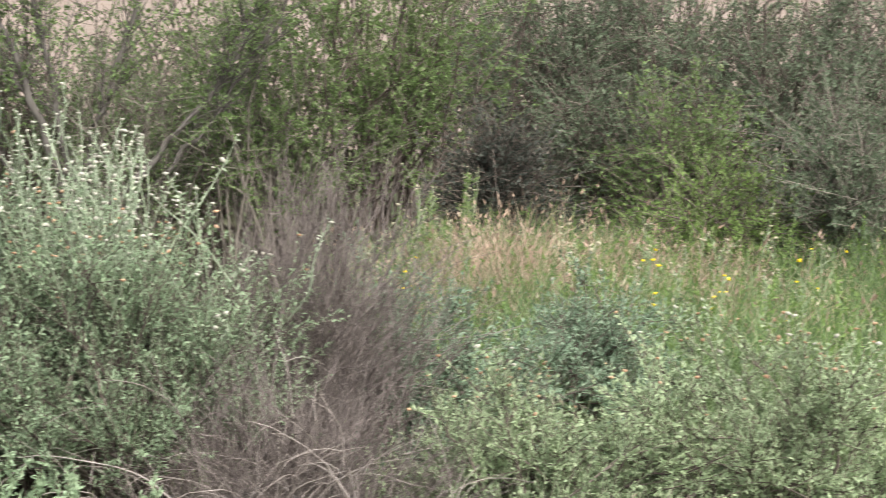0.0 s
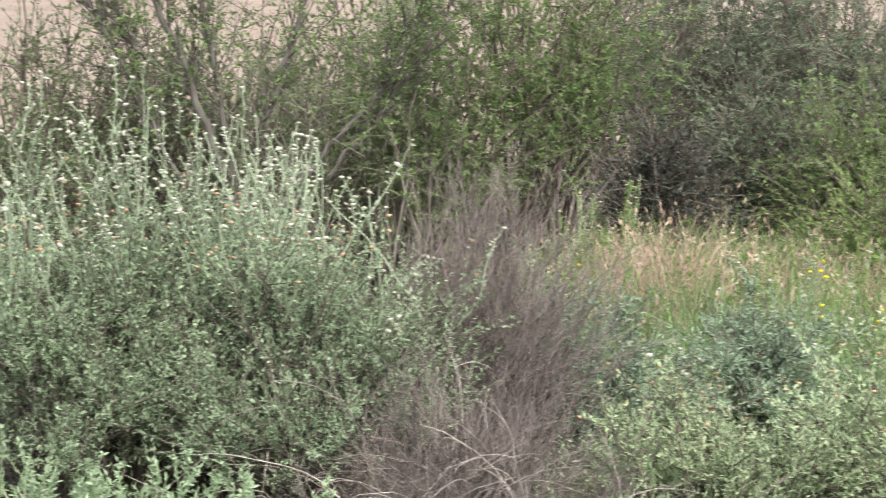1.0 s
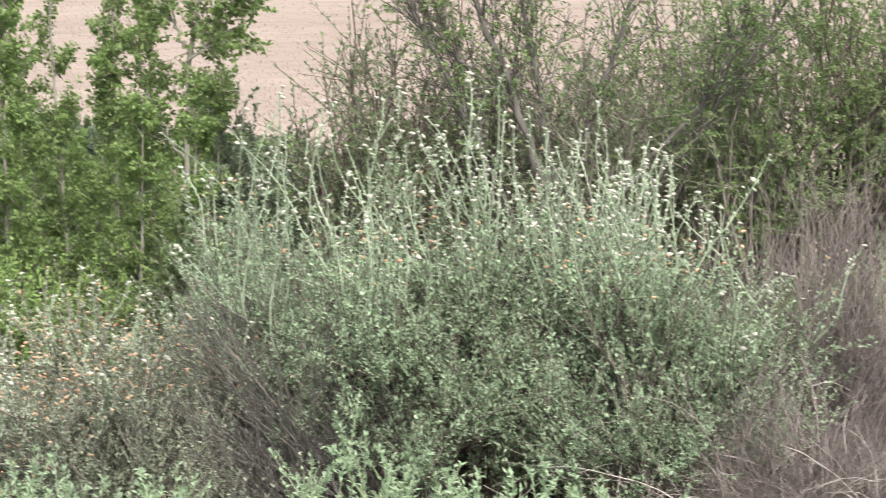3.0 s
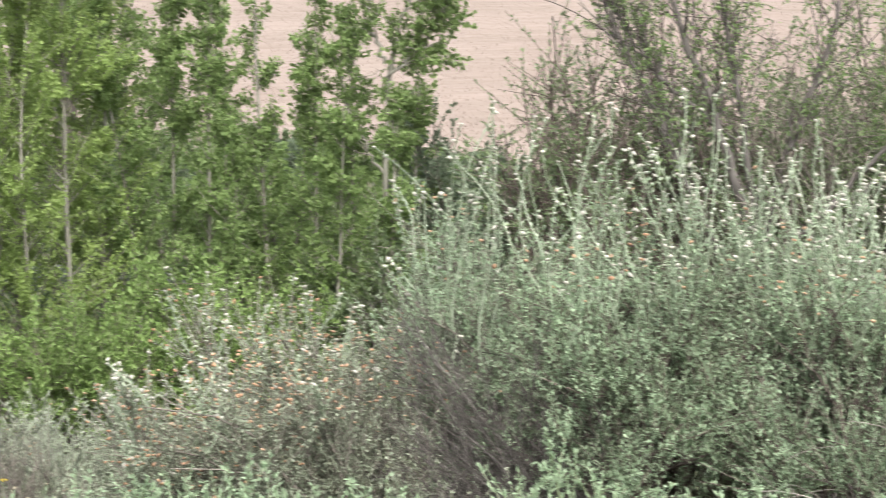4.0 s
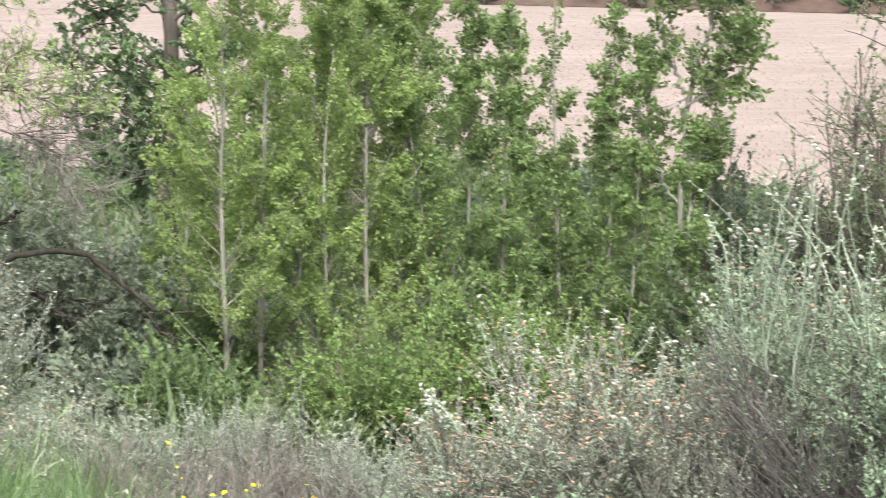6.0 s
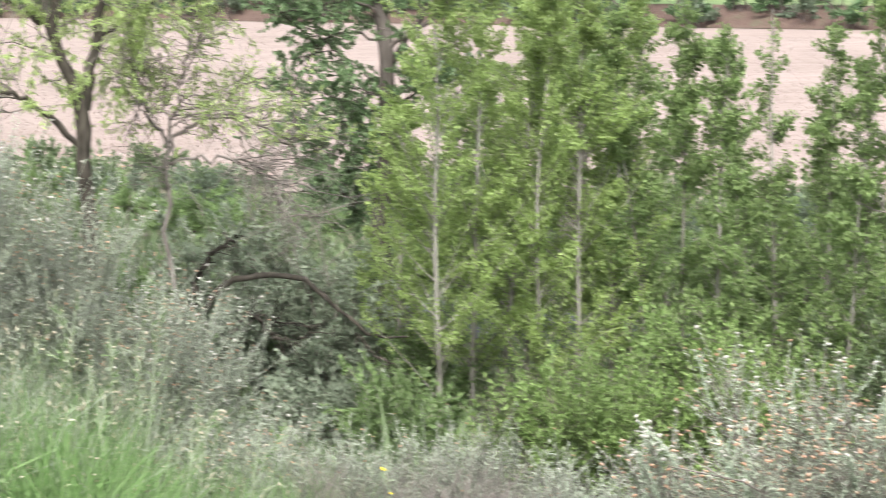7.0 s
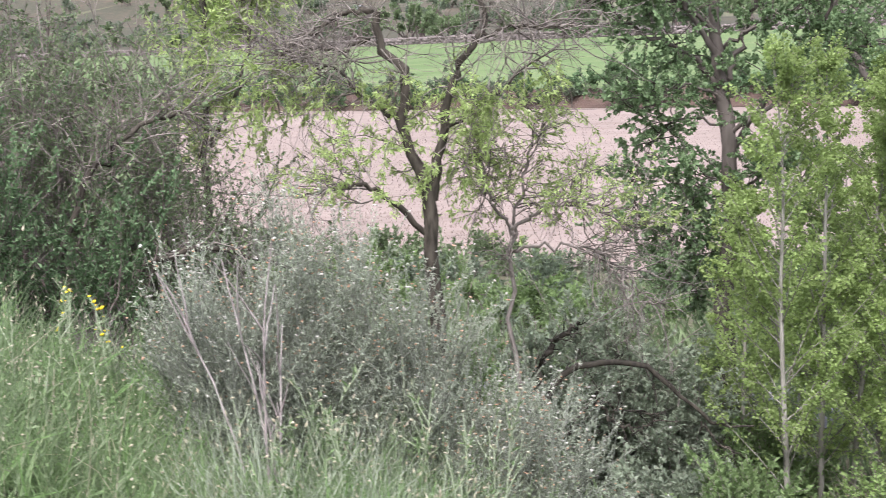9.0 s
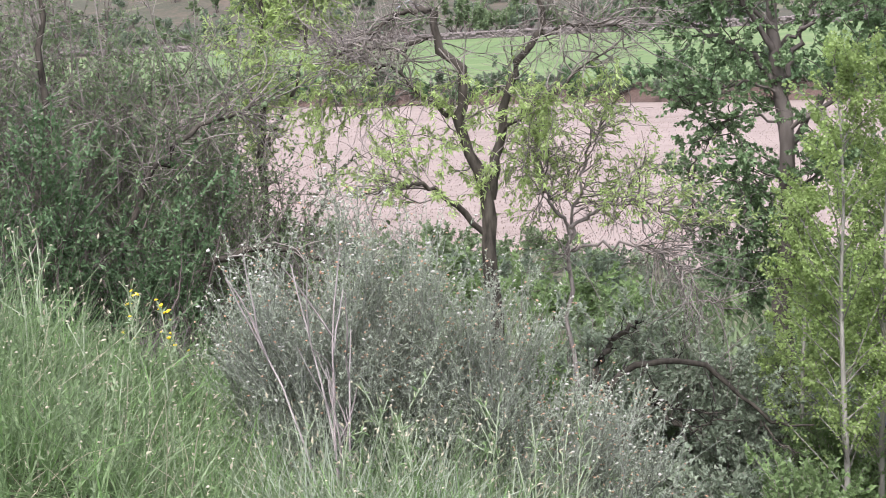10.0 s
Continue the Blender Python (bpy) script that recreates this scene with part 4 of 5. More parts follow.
# ---------- old poplar behind the saplings ----------
limbed_tree("old_poplar", 11.2, 14.6, "dark green old poplar with a leaning grey trunk", "poplar tree", (
    (((0, 0, -0.05), (0.0, 0, 1.2), (0.05, 0, 2.0), (0.08, 0, 3.2), (0.02, 0, 3.66), (-0.03, 0, 3.98), (-0.05, 0.1, 4.5), (0.1, 0.2, 5.6)), 0.085, 0.035),
    (((0.04, 0, 3.4), (-0.13, 0, 3.8), (-0.38, 0, 3.91), (-0.67, 0, 4.06), (-0.95, 0.05, 4.3)), 0.03, 0.008),
    (((0.08, 0, 3.15), (-0.21, -0.1, 3.39), (-0.54, -0.15, 3.22), (-0.72, -0.2, 2.85), (-0.76, -0.2, 2.5)), 0.012, 0.004),
    (((0.08, 0, 2.83), (-0.13, -0.1, 2.84), (-0.32, -0.2, 2.47), (-0.44, -0.2, 2.1)), 0.011, 0.004),
    (((0.0, 0, 3.8), (-0.3, -0.2, 4.3), (-0.6, -0.3, 4.7)), 0.026, 0.01),
    (((0.05, 0, 3.0), (0.4, 0.1, 3.5), (0.8, 0.2, 4.0), (1.2, 0.2, 4.6)), 0.03, 0.01),
    (((0.05, 0, 3.6), (0.3, 0.1, 4.2), (0.5, 0.1, 4.9)), 0.025, 0.01),
    (((0.06, 0, 3.2), (0.4, -0.1, 3.4), (0.85, -0.1, 3.8), (1.3, 0.0, 3.9)), 0.022, 0.007),
    (((0.06, 0, 2.5), (0.25, -0.1, 2.8), (0.5, -0.15, 3.0)), 0.016, 0.006),
    (((0.06, 0, 2.6), (-0.15, 0.1, 2.7), (-0.25, 0.1, 2.3), (-0.25, 0.1, 1.9)), 0.015, 0.005),
    (((0.05, 0, 3.5), (-0.25, -0.15, 3.6), (-0.5, -0.2, 3.55), (-0.7, -0.2, 3.4)), 0.012, 0.004),
    (((0.0, 0, 4.0), (-0.3, -0.1, 4.3), (-0.75, -0.1, 4.45), (-1.0, -0.1, 4.4)), 0.02, 0.006),
    (((0.02, 0, 3.9), (0.35, -0.1, 4.1), (0.7, -0.1, 4.2)), 0.02, 0.006),
), M_BARK_TREE, M_POPLAR_DARK, 301, 360, 1700, 38000, (0.038, 0.033), (0.5, 0.22), start=0.3, spread=0.9)
limbed_tree("old_poplar", 17.5, 20.0, "dark green old poplar behind the saplings", "poplar tree", (
    (((0, 0, 0), (0.1, 0, 2), (0.0, 0, 4), (0.1, 0.1, 6.5)), 0.14, 0.05),
    (((0, 0, 2.6), (0.8, 0.1, 3.8), (1.3, 0.2, 5.6)), 0.07, 0.02),
    (((0, 0, 2.6), (-0.8, 0.1, 3.8), (-1.0, 0.2, 5.6)), 0.07, 0.02),
), M_BARK_TREE, M_POPLAR_DARK, 302, 160, 800, 11000, (0.06, 0.052), (0.75, 0.3), start=0.3)


# ---------- almond tree ----------
def almond_leafing(tip, rng):
    hang = np.sin(tip[:, 0] * 2.6 + 0.5) + 0.6 * np.sin(tip[:, 2] * 3.1 + tip[:, 0]) + rng.normal(0, 0.5, len(tip))
    return (hang > -0.25) & ((tip[:, 2] < 3.15) | (tip[:, 0] < -0.9))


limbed_tree("almond_tree", 1.8, 11.6, "almond tree with dark crooked trunk, bare twigs and fresh leaves", "almond tree", (
    (((0, 0, -0.05), (0.03, 0, 0.9), (-0.01, 0, 1.6), (-0.02, 0, 2.0), (0, 0, 2.37), (-0.12, 0, 2.65), (-0.22, 0, 2.88), (-0.18, 0, 3.04), (-0.06, 0.02, 3.18), (-0.23, 0.04, 3.32), (-0.38, 0.05, 3.46), (-0.32, 0.06, 3.62)), 0.056, 0.024),
    (((-0.32, 0.06, 3.62), (-0.48, 0.08, 3.64), (-0.66, 0.1, 3.55), (-0.95, 0.12, 3.4)), 0.022, 0.006),
    (((0, 0, 2.37), (0.04, -0.03, 2.55), (0.09, -0.06, 2.98), (0.2, -0.1, 3.24), (0.35, -0.12, 3.43), (0.4, -0.12, 3.62), (0.25, -0.1, 3.8)), 0.036, 0.013),
    (((-0.03, 0, 2.1), (-0.22, -0.1, 2.34), (-0.43, -0.15, 2.5), (-0.62, -0.2, 2.5), (-0.85, -0.2, 2.44)), 0.022, 0.006),
    (((-0.24, 0, 2.94), (-0.42, 0.05, 3.06), (-0.58, 0.1, 3.24), (-0.8, 0.1, 3.3)), 0.018, 0.005),
    (((-0.38, 0.05, 3.44), (-0.6, 0.1, 3.36), (-0.85, 0.1, 3.42), (-1.05, 0.1, 3.3)), 0.015, 0.005),
    (((0.08, -0.05, 2.8), (0.2, -0.1, 2.9), (0.46, -0.12, 3.09), (0.8, -0.12, 3.32)), 0.018, 0.005),
    (((0.35, -0.12, 3.43), (0.6, -0.1, 3.5), (0.9, -0.1, 3.46)), 0.013, 0.005),
), M_BARK, M_ALMOND, 303, 210, 1500, 8000, (0.046, 0.013), (0.55, 0.28), start=0.35, leaf_pick=almond_leafing, droop=0.02, up=0.1, spread=0.9, twig_bark=M_WOOD_GREY)
limbed_tree("almond_tree", 4.3, 12.0, "small almond tree with spreading bare twigs and fresh leaves", "almond tree", (
    (((0, 0, -0.05), (0.03, 0, 1.0), (-0.02, 0, 2.1), (0.03, 0, 2.45), (0.15, 0, 2.85), (0.3, 0, 3.2)), 0.02, 0.0060),
    (((0.0, 0, 2.35), (0.25, -0.1, 2.5), (0.5, -0.1, 2.55), (0.85, -0.1, 2.3)), 0.015, 0.0045),
    (((0.02, 0, 2.3), (-0.15, -0.1, 2.6), (-0.2, -0.1, 3.0)), 0.014, 0.0045),
    (((0.0, 0, 2.2), (0.35, -0.1, 2.25), (0.7, -0.1, 2.15), (0.95, -0.1, 1.8)), 0.012, 0.0037),
), M_WOOD_GREY, M_ALMOND, 304, 150, 1000, 5200, (0.046, 0.013), (0.45, 0.26), start=0.4, leaf_pick=lambda tip, rng: (tip[:, 2] > 2.35) & (rng.uniform(0, 1, len(tip)) > 0.45), droop=0.03, spread=1.1)
limbed_tree("almond_tree", -5.8, 13.5, "bright green almond crown above the field", "almond tree", (
    (((0, 0, -0.05), (0.0, 0, 1.6), (0.05, 0, 2.9), (0.1, 0, 4.5)), 0.041, 0.0150),
    (((0.1, 0, 3.0), (0.4, 0, 3.6), (0.5, 0, 4.4)), 0.020, 0.0075),
), M_BARK, M_ALMOND, 305, 120, 800, 11000, (0.055, 0.016), (0.45, 0.24), start=0.6, leaf_pick=lambda tip, rng: tip[:, 2] > 2.9, droop=0.02, twig_bark=M_WOOD_GREY)

# ---------- thicket at the end of the pan ----------
LEFT = (
    (-13.8, 10.8, 1.2, 2.95, M_SCRUB_DARK, M_TWIG, "dark green dense thicket above the grass bank", 24000),
    (-9.4, 11.2, 1.1, 2.75, M_SCRUB_DARK, M_TWIG, "dark green dense thicket above the grass bank", 21000),
    (-17.5, 11.2, 1.2, 2.9, M_SCRUB_DARK, M_WOOD_GREY, "dark green thicket with bare grey twigs", 10000),
    (-6.0, 11.8, 0.8, 1.75, M_SCRUB, M_TWIG, "dull green thicket above the grass bank", 8000),
    (-11.2, 12.4, 1.2, 4.4, M_SCRUB, M_WOOD_GREY, "high thicket of bare grey twigs and sparse leaves", 12500),
    (-15.5, 12.8, 1.3, 4.8, M_SCRUB, M_WOOD_GREY, "high thicket of bare grey twigs and sparse leaves", 14500),
    (-8.0, 12.6, 1.0, 4.1, M_SCRUB, M_WOOD_GREY, "high thicket of bare grey twigs and sparse leaves", 11000),
    (-13.3, 13.8, 1.3, 5.0, M_SCRUB, M_TWIG, "dull green high thicket behind bare twigs", 12000),
    (-6.4, 12.4, 0.7, 2.9, M_SCRUB, M_WOOD_GREY, "dull green thicket with bare grey twigs", 7000),
    (-10.0, 14.6, 1.3, 4.3, M_SCRUB_DARK, M_TWIG, "dark green high thicket behind bare twigs", 12000),
    (-14.8, 15.0, 1.4, 4.6, M_SCRUB_DARK, M_TWIG, "dark green high thicket behind bare twigs", 12000),
    (-4.8, 12.6, 0.8, 2.4, M_SCRUB_GREY, M_WOOD_GREY, "olive-grey thicket with bare grey twigs", 4500),
)
for i, (az, d, r, h, m, wood, text, n) in enumerate(LEFT):
    shrub("thicket_bush", az, d, text, r, r * 0.9, h, m, wood, 140 + i, 80, 2300 if h > 3 else 1000, int(n * (2.6 if h > 3 else 2.2)), (0.036, 0.017), 0.4, joints=2, thick=0.011, lo=0.3, up=0.0 if h > 3 else 0.3, low=0.5 if h > 3 else 0.15, group="thicket by the grass bank", category="bush")

limbed_tree("old_scrub_tree", -10.0, 11.6, "old scrub tree with crooked grey limbs and bare twigs", "scrub tree", (
    (((0, 0, -0.05), (-0.1, 0, 1.2), (-0.35, 0, 2.2), (-0.5, 0, 3.0), (-0.45, 0.1, 4.0)), 0.06, 0.015),
    (((-0.05, 0, 1.0), (0.3, -0.1, 1.9), (0.8, -0.2, 2.1), (1.3, -0.2, 1.95), (1.7, -0.2, 1.75)), 0.035, 0.008),
    (((-0.2, 0, 1.7), (0.1, -0.1, 2.5), (0.5, -0.1, 2.9), (0.9, -0.1, 3.0)), 0.03, 0.007),
    (((-0.35, 0, 2.2), (-0.8, -0.1, 2.8), (-1.0, -0.1, 3.6)), 0.03, 0.008),
    (((0.0, 0, 0.9), (0.5, -0.2, 1.35), (1.1, -0.3, 1.35), (1.5, -0.3, 1.2)), 0.025, 0.006),
), M_BARK, M_SCRUB, 307, 190, 1300, 3500, (0.04, 0.018), (0.6, 0.32), start=0.35, droop=0.03, spread=0.7, twig_bark=M_WOOD_GREY)

# ---------- fallen branch ----------
LIFT = -0.22
limbed_tree("fallen_branch", 7.6, 12.6, "dark dead fallen branch arching over the scrub", "dead branch", (
    (((-0.6, 0, LIFT + 0.9), (-0.53, 0, LIFT + 1.33), (-0.44, 0, LIFT + 1.47), (-0.17, 0, LIFT + 1.58), (0.03, 0, LIFT + 1.58), (0.29, 0, LIFT + 1.5), (0.47, 0, LIFT + 1.31), (0.63, 0, LIFT + 1.1), (0.77, 0, LIFT + 1.07), (0.99, 0, LIFT + 1.08)), 0.034, 0.007),
    (((0.61, 0, LIFT + 1.12), (0.74, -0.03, LIFT + 0.95), (0.92, -0.05, LIFT + 0.86)), 0.009, 0.003),
    (((-0.62, 0, LIFT + 1.2), (-0.54, 0, LIFT + 1.58), (-0.45, 0, LIFT + 1.72), (-0.26, 0, LIFT + 1.87)), 0.03, 0.016),
    (((-0.5, -0.1, LIFT + 0.9), (-0.27, -0.1, LIFT + 1.2), (-0.12, -0.1, LIFT + 1.4)), 0.018, 0.01),
    (((-0.18, -0.1, LIFT + 1.32), (-0.02, -0.12, LIFT + 1.15), (0.14, -0.12, LIFT + 1.06), (0.27, -0.12, LIFT + 1.17)), 0.016, 0.005),
    (((-0.12, -0.1, LIFT + 1.3), (0.02, -0.1, LIFT + 1.23), (0.24, -0.1, LIFT + 1.21)), 0.009, 0.004),
    (((-0.62, 0, -0.05), (-0.6, 0, LIFT + 0.5), (-0.6, 0, LIFT + 1.0)), 0.04, 0.034),
), M_BARK, M_SCRUB, 306, 46, 130, 0, (0.04, 0.02), (0.2, 0.12), start=0.3)

# ---------- bleached dead stalks in the silver shrub ----------
def dead_stalks(az, d, seed, label, n=5, h=0.92):
    rng = np.random.default_rng(seed)
    ob = thing("dead_stalk", az, d, label, "dead stalk")
    wood = Heap()
    way = np.stack([rng.normal(0, 0.1, n), rng.normal(0, 0.06, n), np.ones(n)], 1)
    p, t = grow(rng, np.zeros((n, 3)) + rng.normal(0, 0.03, (n, 3)) * [1, 1, 0], way, rng.uniform(0.5, 1.05, n) * h, 10, 0, 0.05)
    tubes(wood, p, 0.005, 0.002, 6)
    b, w = sprout(rng, p, t, n * 3, 0.3, 0.95, 0.35, 0.3)
    q, _ = grow(rng, b, w, rng.uniform(0.1, 0.4, n * 3), 6, 0, 0.08)
    tubes(wood, q, 0.0035, 0.0015, 4)
    wood.part("stalk_sheaf", M_DEAD_PALE, ob, kind="stuff")
    return ob


dead_stalks(-3.6, 5.85, 401, "bleached dead stalks standing in front of the silver shrub")

# ---------- grass and weeds ----------
sward("green_grass", (-18, 3), (4.6, 8.4), 15000, 0.3, M_GRASS, 501, "tall green grass on the bank", 0.0038, 400, None, 0.006, 0.6, 0.5)
sward("green_grass", (-18, 4), (4.7, 8.2), 7000, 0.32, M_GRASS_FRESH, 513, "fresh green broad-bladed grass on the bank", 0.0075, 0, None, 0.01, 0.9, 0.5)
sward("leafy_weeds", (-18, 9), (4.6, 8.3), 14000, 0.17, M_GRASS, 516, "low leafy green weeds among the grass", 0.008, 500, M_SEED, 0.006, 0.5, 0.9)
sward("green_grass", (2, 10), (4.5, 5.7), 6000, 0.36, M_GRASS, 514, "green grass at the lip of the bank", 0.005, 60, None, 0.007, 0.4)
sward("green_grass", (0.5, 10), (4.4, 5.4), 6500, 0.36, M_GRASS_FRESH, 517, "fresh green broad-bladed grass at the lip of the bank", 0.008, 0, None, 0.01, 0.6, 0.4)
sward("silver_weeds", (-6, 14), (5.0, 6.6), 3500, 0.38, M_BROOM_LEAF, 511, "silvery thin weeds in the grass", 0.004, 600, M_SEED, 0.008, 0.3)
sward("green_grass", (-18, 3), (4.8, 8.4), 6000, 0.5, M_GRASS_DULL, 512, "pale seeding grass stalks on the bank", 0.003, 700, M_SEED, 0.007, 0.3, 0.3)
sward("green_grass", (1, 24), (4.4, 7.0), 8000, 0.26, M_GRASS_DULL, 502, "mixed green and dry grass on the bank", 0.005, 250, None, 0.011, 0.4)
sward("green_grass", (22, 50), (4.2, 7.5), 4500, 0.3, M_GRASS_DULL, 503, "mixed grass between the shrubs", 0.005, 60, None, 0.011, 0.4)
sward("meadow_grass", (47, 72), (6.4, 12.5), 22000, 0.45, M_GRASS, 504, "green meadow grass before the thicket", 0.007, 300, None, 0.014, 0.45)
sward("meadow_grass", (49, 68), (7.6, 12.0), 4200, 0.46, M_GRASS, 515, "green grass standing in the meadow", 0.007, 300, M_SEED, 0.014, 0.6)
sward("dry_grass", (49, 68), (8.2, 12.0), 2500, 0.5, M_GRASS_DRY, 505, "dry pinkish grass in the meadow", 0.006, 900, M_GRASS_DRY, 0.016, 0.8)
sward("meadow_grass", (47, 72), (4.3, 7.0), 5000, 0.35, M_GRASS_DULL, 506, "mixed grass among the low shrubs", 0.006, 80, None, 0.012, 0.4)
sward("dry_grass", (52.6, 56.2), (8.6, 10.3), 2000, 0.5, M_GRASS_DRY, 509, "tuft of dry pinkish grass in the meadow", 0.006, 400, M_GRASS_DRY, 0.014, 0.2)
sward("dry_grass", (57.5, 63.5), (9.4, 11.2), 1500, 0.5, M_GRASS_DRY, 510, "tuft of dry pinkish grass in the meadow", 0.006, 300, M_GRASS_DRY, 0.014, 0.5)
sward("low_weeds", (-20, 72), (8.0, 24.0), 8000, 0.42, M_GRASS_DULL, 507, "rough low weeds below the bank", 0.02, 0, None, 0.012, 0.3)

sward("low_weeds", (-6, 26), (9.0, 27.0), 9000, 0.5, M_SCRUB, 508, "rank weeds in the hollow below the bank", 0.04, 0, None, 0.012, 0.25)

leafy_stems("upright_weeds", (-18, 4), (4.7, 8.3), 3200, 0.4, M_GRASS, 521, "thin upright green weeds standing in the grass", flower=M_SEED)
leafy_stems("upright_weeds", (-18, 12), (4.6, 7.6), 1300, 0.4, M_GRASS_DULL, 522, "pale grey-green upright weeds with cream heads", flower=M_SEED, share=0.5)
leafy_stems("upright_weeds", (8, 22), (4.5, 5.6), 900, 0.3, M_GREY_LEAF, 523, "grey-green upright weeds at the lip of the bank", flower=M_SEED, share=0.4)
leafy_stems("upright_weeds", (49, 70), (7.2, 11.8), 1500, 0.55, M_BRAMBLE, 524, "fresh green upright weeds in the meadow", leaves=18, size=(0.034, 0.011), flower=M_SEED, share=0.2)
twig_bush("withered_shrub", -9.2, 7.75, "small dead pinkish-brown twiggy shrub at the edge of the grass", 0.2, 0.16, 0.42, M_DEAD, 59, 30, 240, 0.16, 0.004, 0.18, group="withered shrubs")

rng_h = random.Random(9)
for i in range(38):
    herb(rng_h.uniform(-15, 8), rng_h.uniform(5.2, 7.2), rng_h.uniform(0.4, 0.66), 600 + i, "tall weed with cream seed heads in the grass", M_SEED, 5, 0.013, leaf=M_GRASS)
for i in range(12):
    herb(rng_h.uniform(11, 18), rng_h.uniform(4.7, 5.6), rng_h.uniform(0.2, 0.4), 640 + i, "weed with yellow flowers on the bank", M_YELLOW, 3, 0.019)
for i in range(5):
    herb(rng_h.uniform(-10, -7), rng_h.uniform(6.8, 7.6), rng_h.uniform(0.4, 0.6), 660 + i, "weed with yellow flowers at the edge of the bank", M_YELLOW, 3, 0.02)
for i in range(24):
    herb(rng_h.uniform(49, 66), rng_h.uniform(8.0, 11.5), rng_h.uniform(0.4, 0.75), 680 + i, "tall green weed in the meadow", M_YELLOW if i % 6 == 0 else M_SEED, 5, 0.025, leaves=60)

for i in range(12):
    herb(rng_h.uniform(50.8, 54.0), rng_h.uniform(9.2, 10.6), rng_h.uniform(0.6, 0.85), 720 + i, "tall leafy green weed before the thicket", M_SEED, 6, 0.02, leaf=M_BRAMBLE, leaves=110)

# ---------- far side of the valley ----------
rng_f = random.Random(12)


def bearing(across, along):
    x, y = in_valley(across, along)
    return math.degrees(math.atan2(x, y)), math.hypot(x, y)


for i in range(122):
    az, d = bearing(82.0 + rng_f.uniform(-0.6, 1.9), -126 + i * 1.18 + rng_f.uniform(-0.6, 0.6))
    shrub("hedge_bush", az, d, "dark hedge bush along the far field edge", rng_f.uniform(1.0, 1.7), 0.9, rng_f.uniform(1.2, 2.3), M_SCRUB_DARK if i % 4 else M_SCRUB_GREY,
          M_TWIG, 800 + i, 6, 30, 620, (0.24, 0.15), 0.6, joints=2, thick=0.03, group="far hedge", category="bush")
for i in range(240):
    az, d = bearing(161 + rng_f.uniform(0, 1) ** 2.2 * 150, rng_f.uniform(-300, -20))
    shrub("olive_tree", az, d, "far olive tree on the hillside", rng_f.uniform(1.8, 3.6), 2.2, rng_f.uniform(2.2, 4.6), M_SCRUB_GREY if i % 2 else M_SCRUB,
          M_TWIG, 900 + i, 5, 24, 380, (0.6, 0.36), 1.1, joints=2, thick=0.1, group="hillside olives", category="olive tree", bare=0.45)


def field_wall():
    """Dry-stone wall along the top of the green field."""
    rng = np.random.default_rng(77)
    heap = Heap()
    for course in range(4):
        n = 620
        v = -230 + np.arange(n) * 0.4 + rng.uniform(-0.1, 0.1, n)
        for a in v:
            x, y = in_valley(158.2 + rng.uniform(-0.15, 0.15), a)
            w, h = rng.uniform(0.16, 0.28), rng.uniform(0.09, 0.15)
            z = float(ground_z(*in_valley(157.9, a))) + 0.02 + course * 0.2
            c = np.array([x, y, z])
            box = np.array([[i, j, k] for i in (-1, 1) for j in (-1, 1) for k in (0, 2)]) * np.array([w, w, h]) * rng.uniform(0.8, 1.15, (8, 3))
            heap.add(c + box, [[0, 1, 3, 2], [4, 6, 7, 5], [0, 4, 5, 1], [2, 3, 7, 6], [1, 5, 7, 3], [0, 2, 6, 4]])
    ob = heap.part("field_wall", M_STONE, None, "dry-stone wall along the top of the green field", kind="structure")
    return tagged(ob, category="wall")


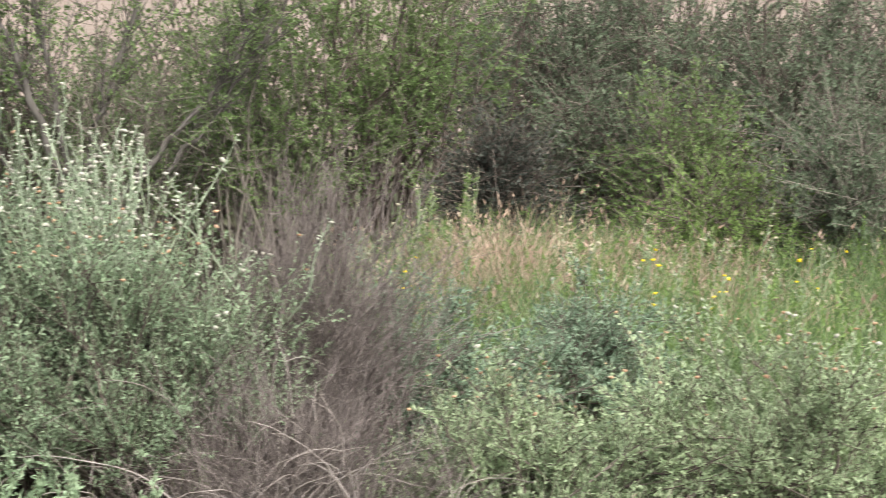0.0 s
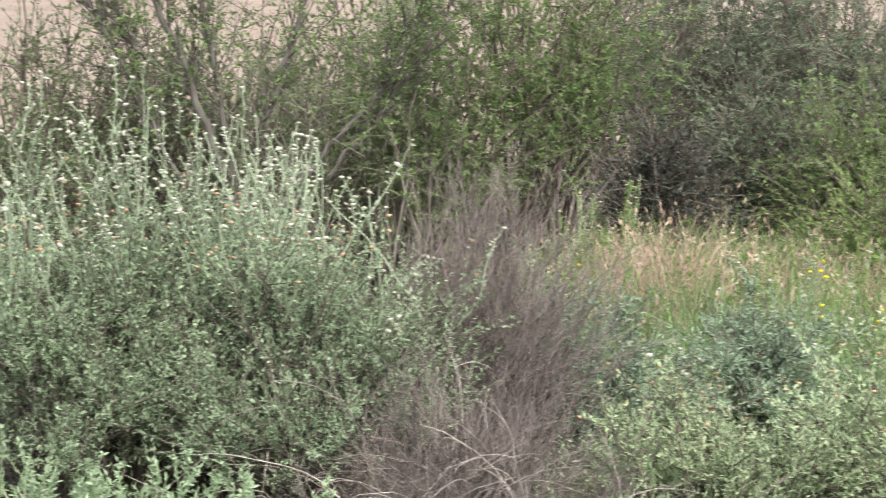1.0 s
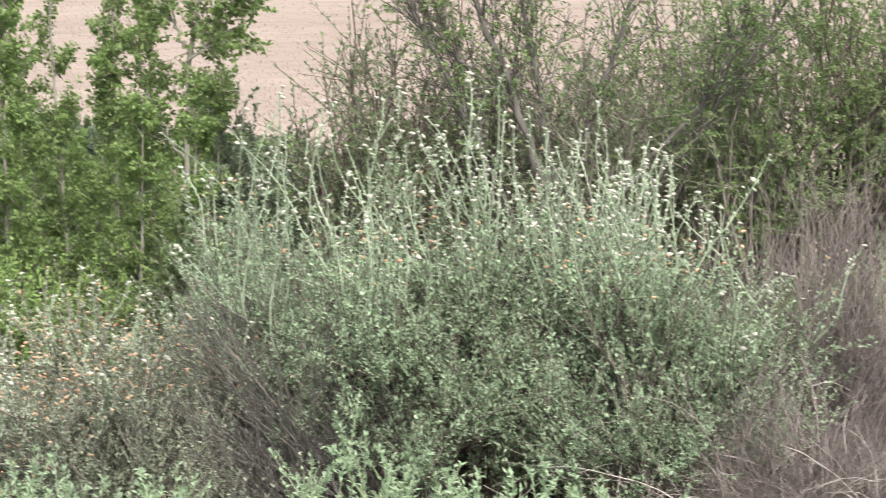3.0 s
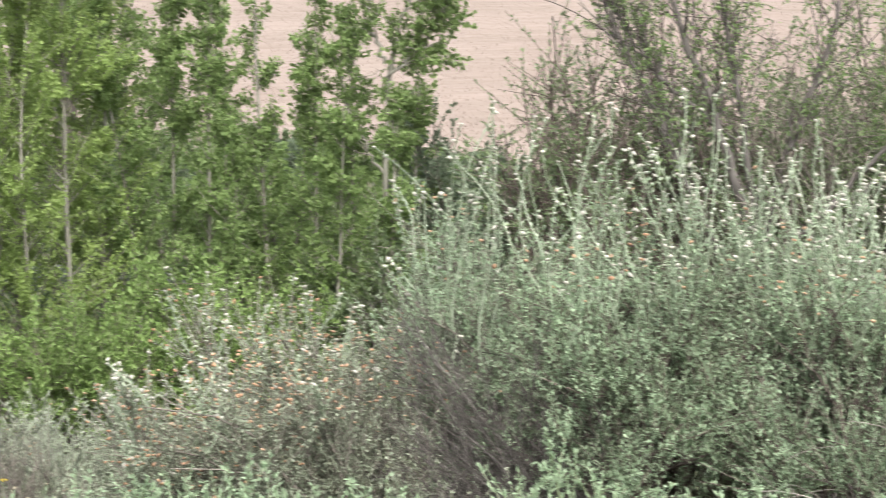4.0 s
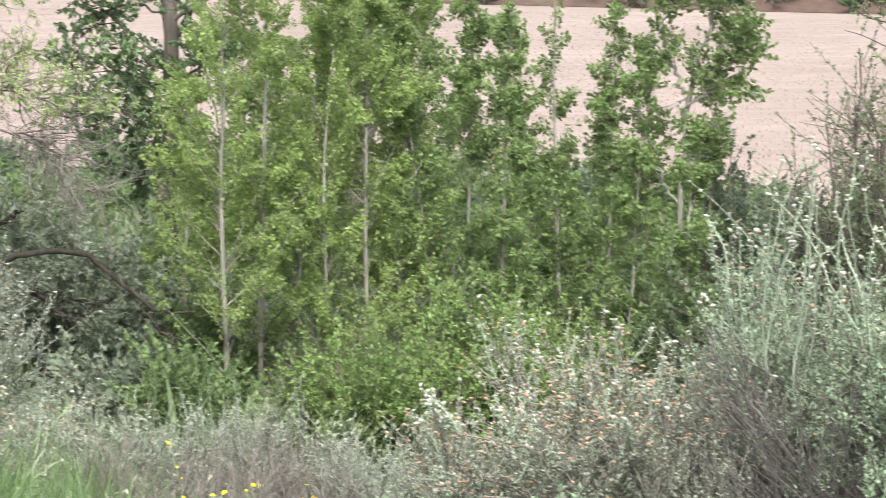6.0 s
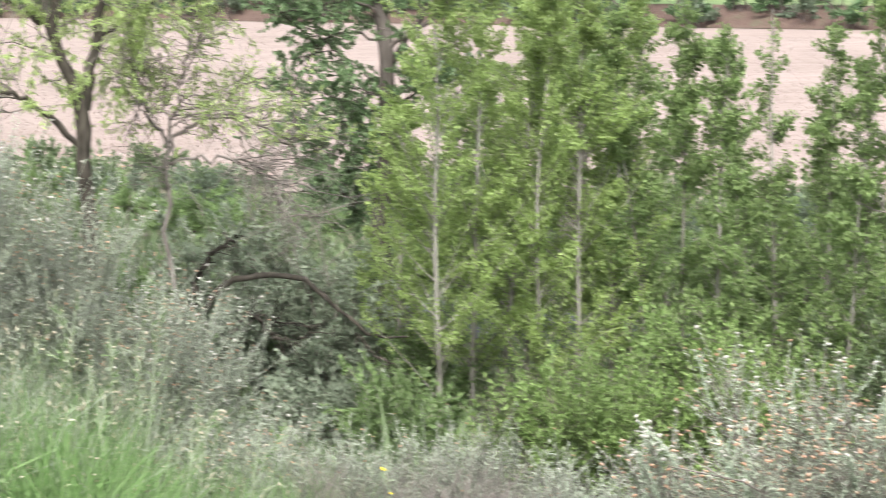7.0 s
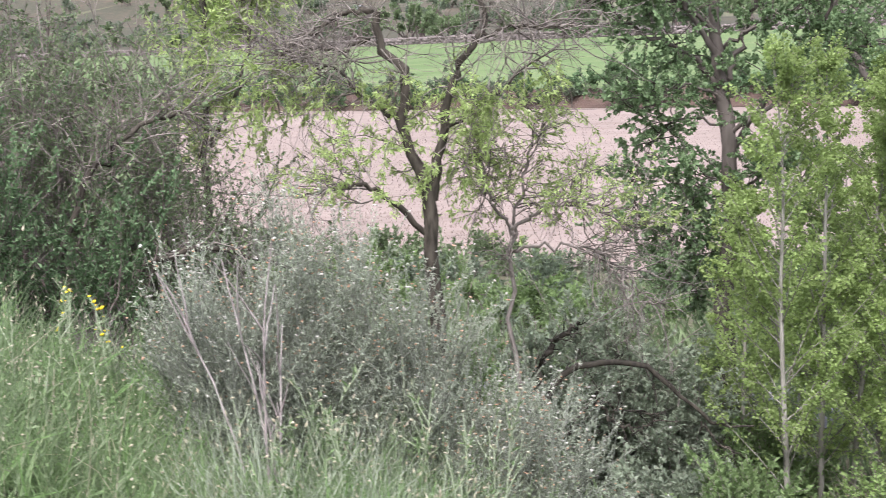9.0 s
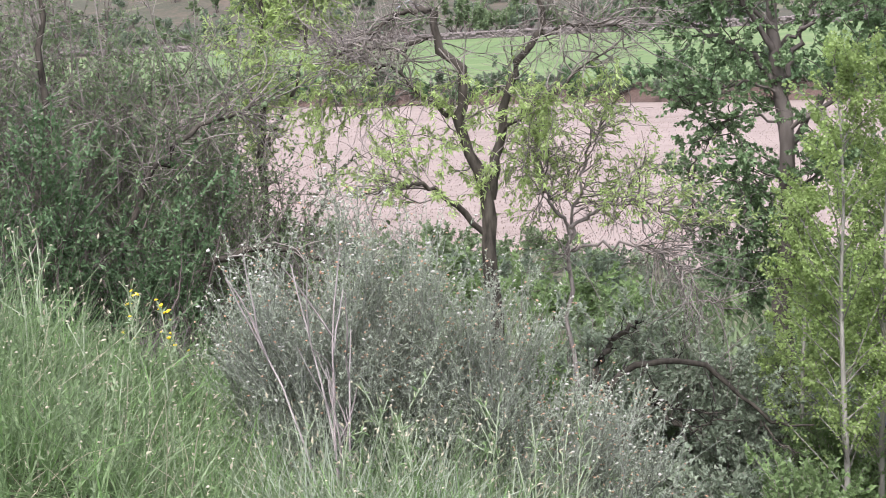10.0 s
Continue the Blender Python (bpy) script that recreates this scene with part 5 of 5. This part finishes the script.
def field_hut():
    """Small stone hut with a grey gable roof on the far hillside."""
    x, y = in_valley(240, -206)
    az, d = math.degrees(math.atan2(x, y)), math.hypot(x, y)
    ob = thing("field_hut", az, d, "small stone hut with a grey gable roof", "hut", sink=0.2)
    ob.rotation_euler[2] = radians(-az + 12)
    for nm, m, pts, faces in (
        ("wall", M_STONE, [(-1.6, -1.4, 0), (1.6, -1.4, 0), (1.6, 1.4, 0), (-1.6, 1.4, 0), (-1.6, -1.4, 2.2), (1.6, -1.4, 2.2), (1.6, 1.4, 2.2), (-1.6, 1.4, 2.2), (0, -1.4, 3.2), (0, 1.4, 3.2)],
         [[0, 1, 5, 4], [1, 2, 6, 5], [2, 3, 7, 6], [3, 0, 4, 7]]),
        ("roof", M_ROOF, [(-1.9, -1.7, 2.05), (0, -1.7, 3.3), (1.9, -1.7, 2.05), (-1.9, 1.7, 2.05), (0, 1.7, 3.3), (1.9, 1.7, 2.05), (-1.9, -1.7, 1.95), (0, -1.7, 3.18), (1.9, -1.7, 1.95), (-1.9, 1.7, 1.95), (0, 1.7, 3.18), (1.9, 1.7, 1.95)],
         [[0, 1, 4, 3], [1, 2, 5, 4], [6, 9, 10, 7], [7, 10, 11, 8], [0, 6, 7, 1], [1, 7, 8, 2], [3, 4, 10, 9], [4, 5, 11, 10]]),
        ("door", M_TWIG, [(-0.45, -1.46, 0), (0.45, -1.46, 0), (0.45, -1.46, 1.9), (-0.45, -1.46, 1.9), (-0.45, -1.41, 0), (0.45, -1.41, 0), (0.45, -1.41, 1.9), (-0.45, -1.41, 1.9)],
         [[0, 1, 2, 3], [0, 4, 5, 1], [1, 5, 6, 2], [2, 6, 7, 3], [3, 7, 4, 0]])):
        h = Heap().add(pts, faces)
        if nm == "wall":
            h.f.append(np.array([[4, 5, 8], [6, 7, 9]]))
        h.part(nm, m, ob)
    return ob


field_wall()
field_hut()


def stubble():
    """Cut straw standing in rows over the near half of the dry field."""
    rng = np.random.default_rng(88)
    n = 60000
    u = 25.6 + 50.0 * rng.uniform(0, 1, n) ** 1.5
    u = np.round(u / 0.3) * 0.3 + rng.normal(0, 0.05, n)
    v = rng.uniform(-62, 16, n) * np.clip(u / 60, 0.45, 1.0)
    x, y = in_valley(u, v)
    p = np.stack([x, y, ground_z(x, y) + 0.02], 1)
    way = rng.normal(0, 0.35, (n, 3)) + np.array([0, 0, 1.0])
    heap = flecks(rng, Heap(), p, way, 0.06, 0.016)
    ob = heap.part("straw_stubble", M_STRAW, None, "short pale straw stubble standing in the dry field", kind="stuff")
    return tagged(ob, category="stubble")


stubble()
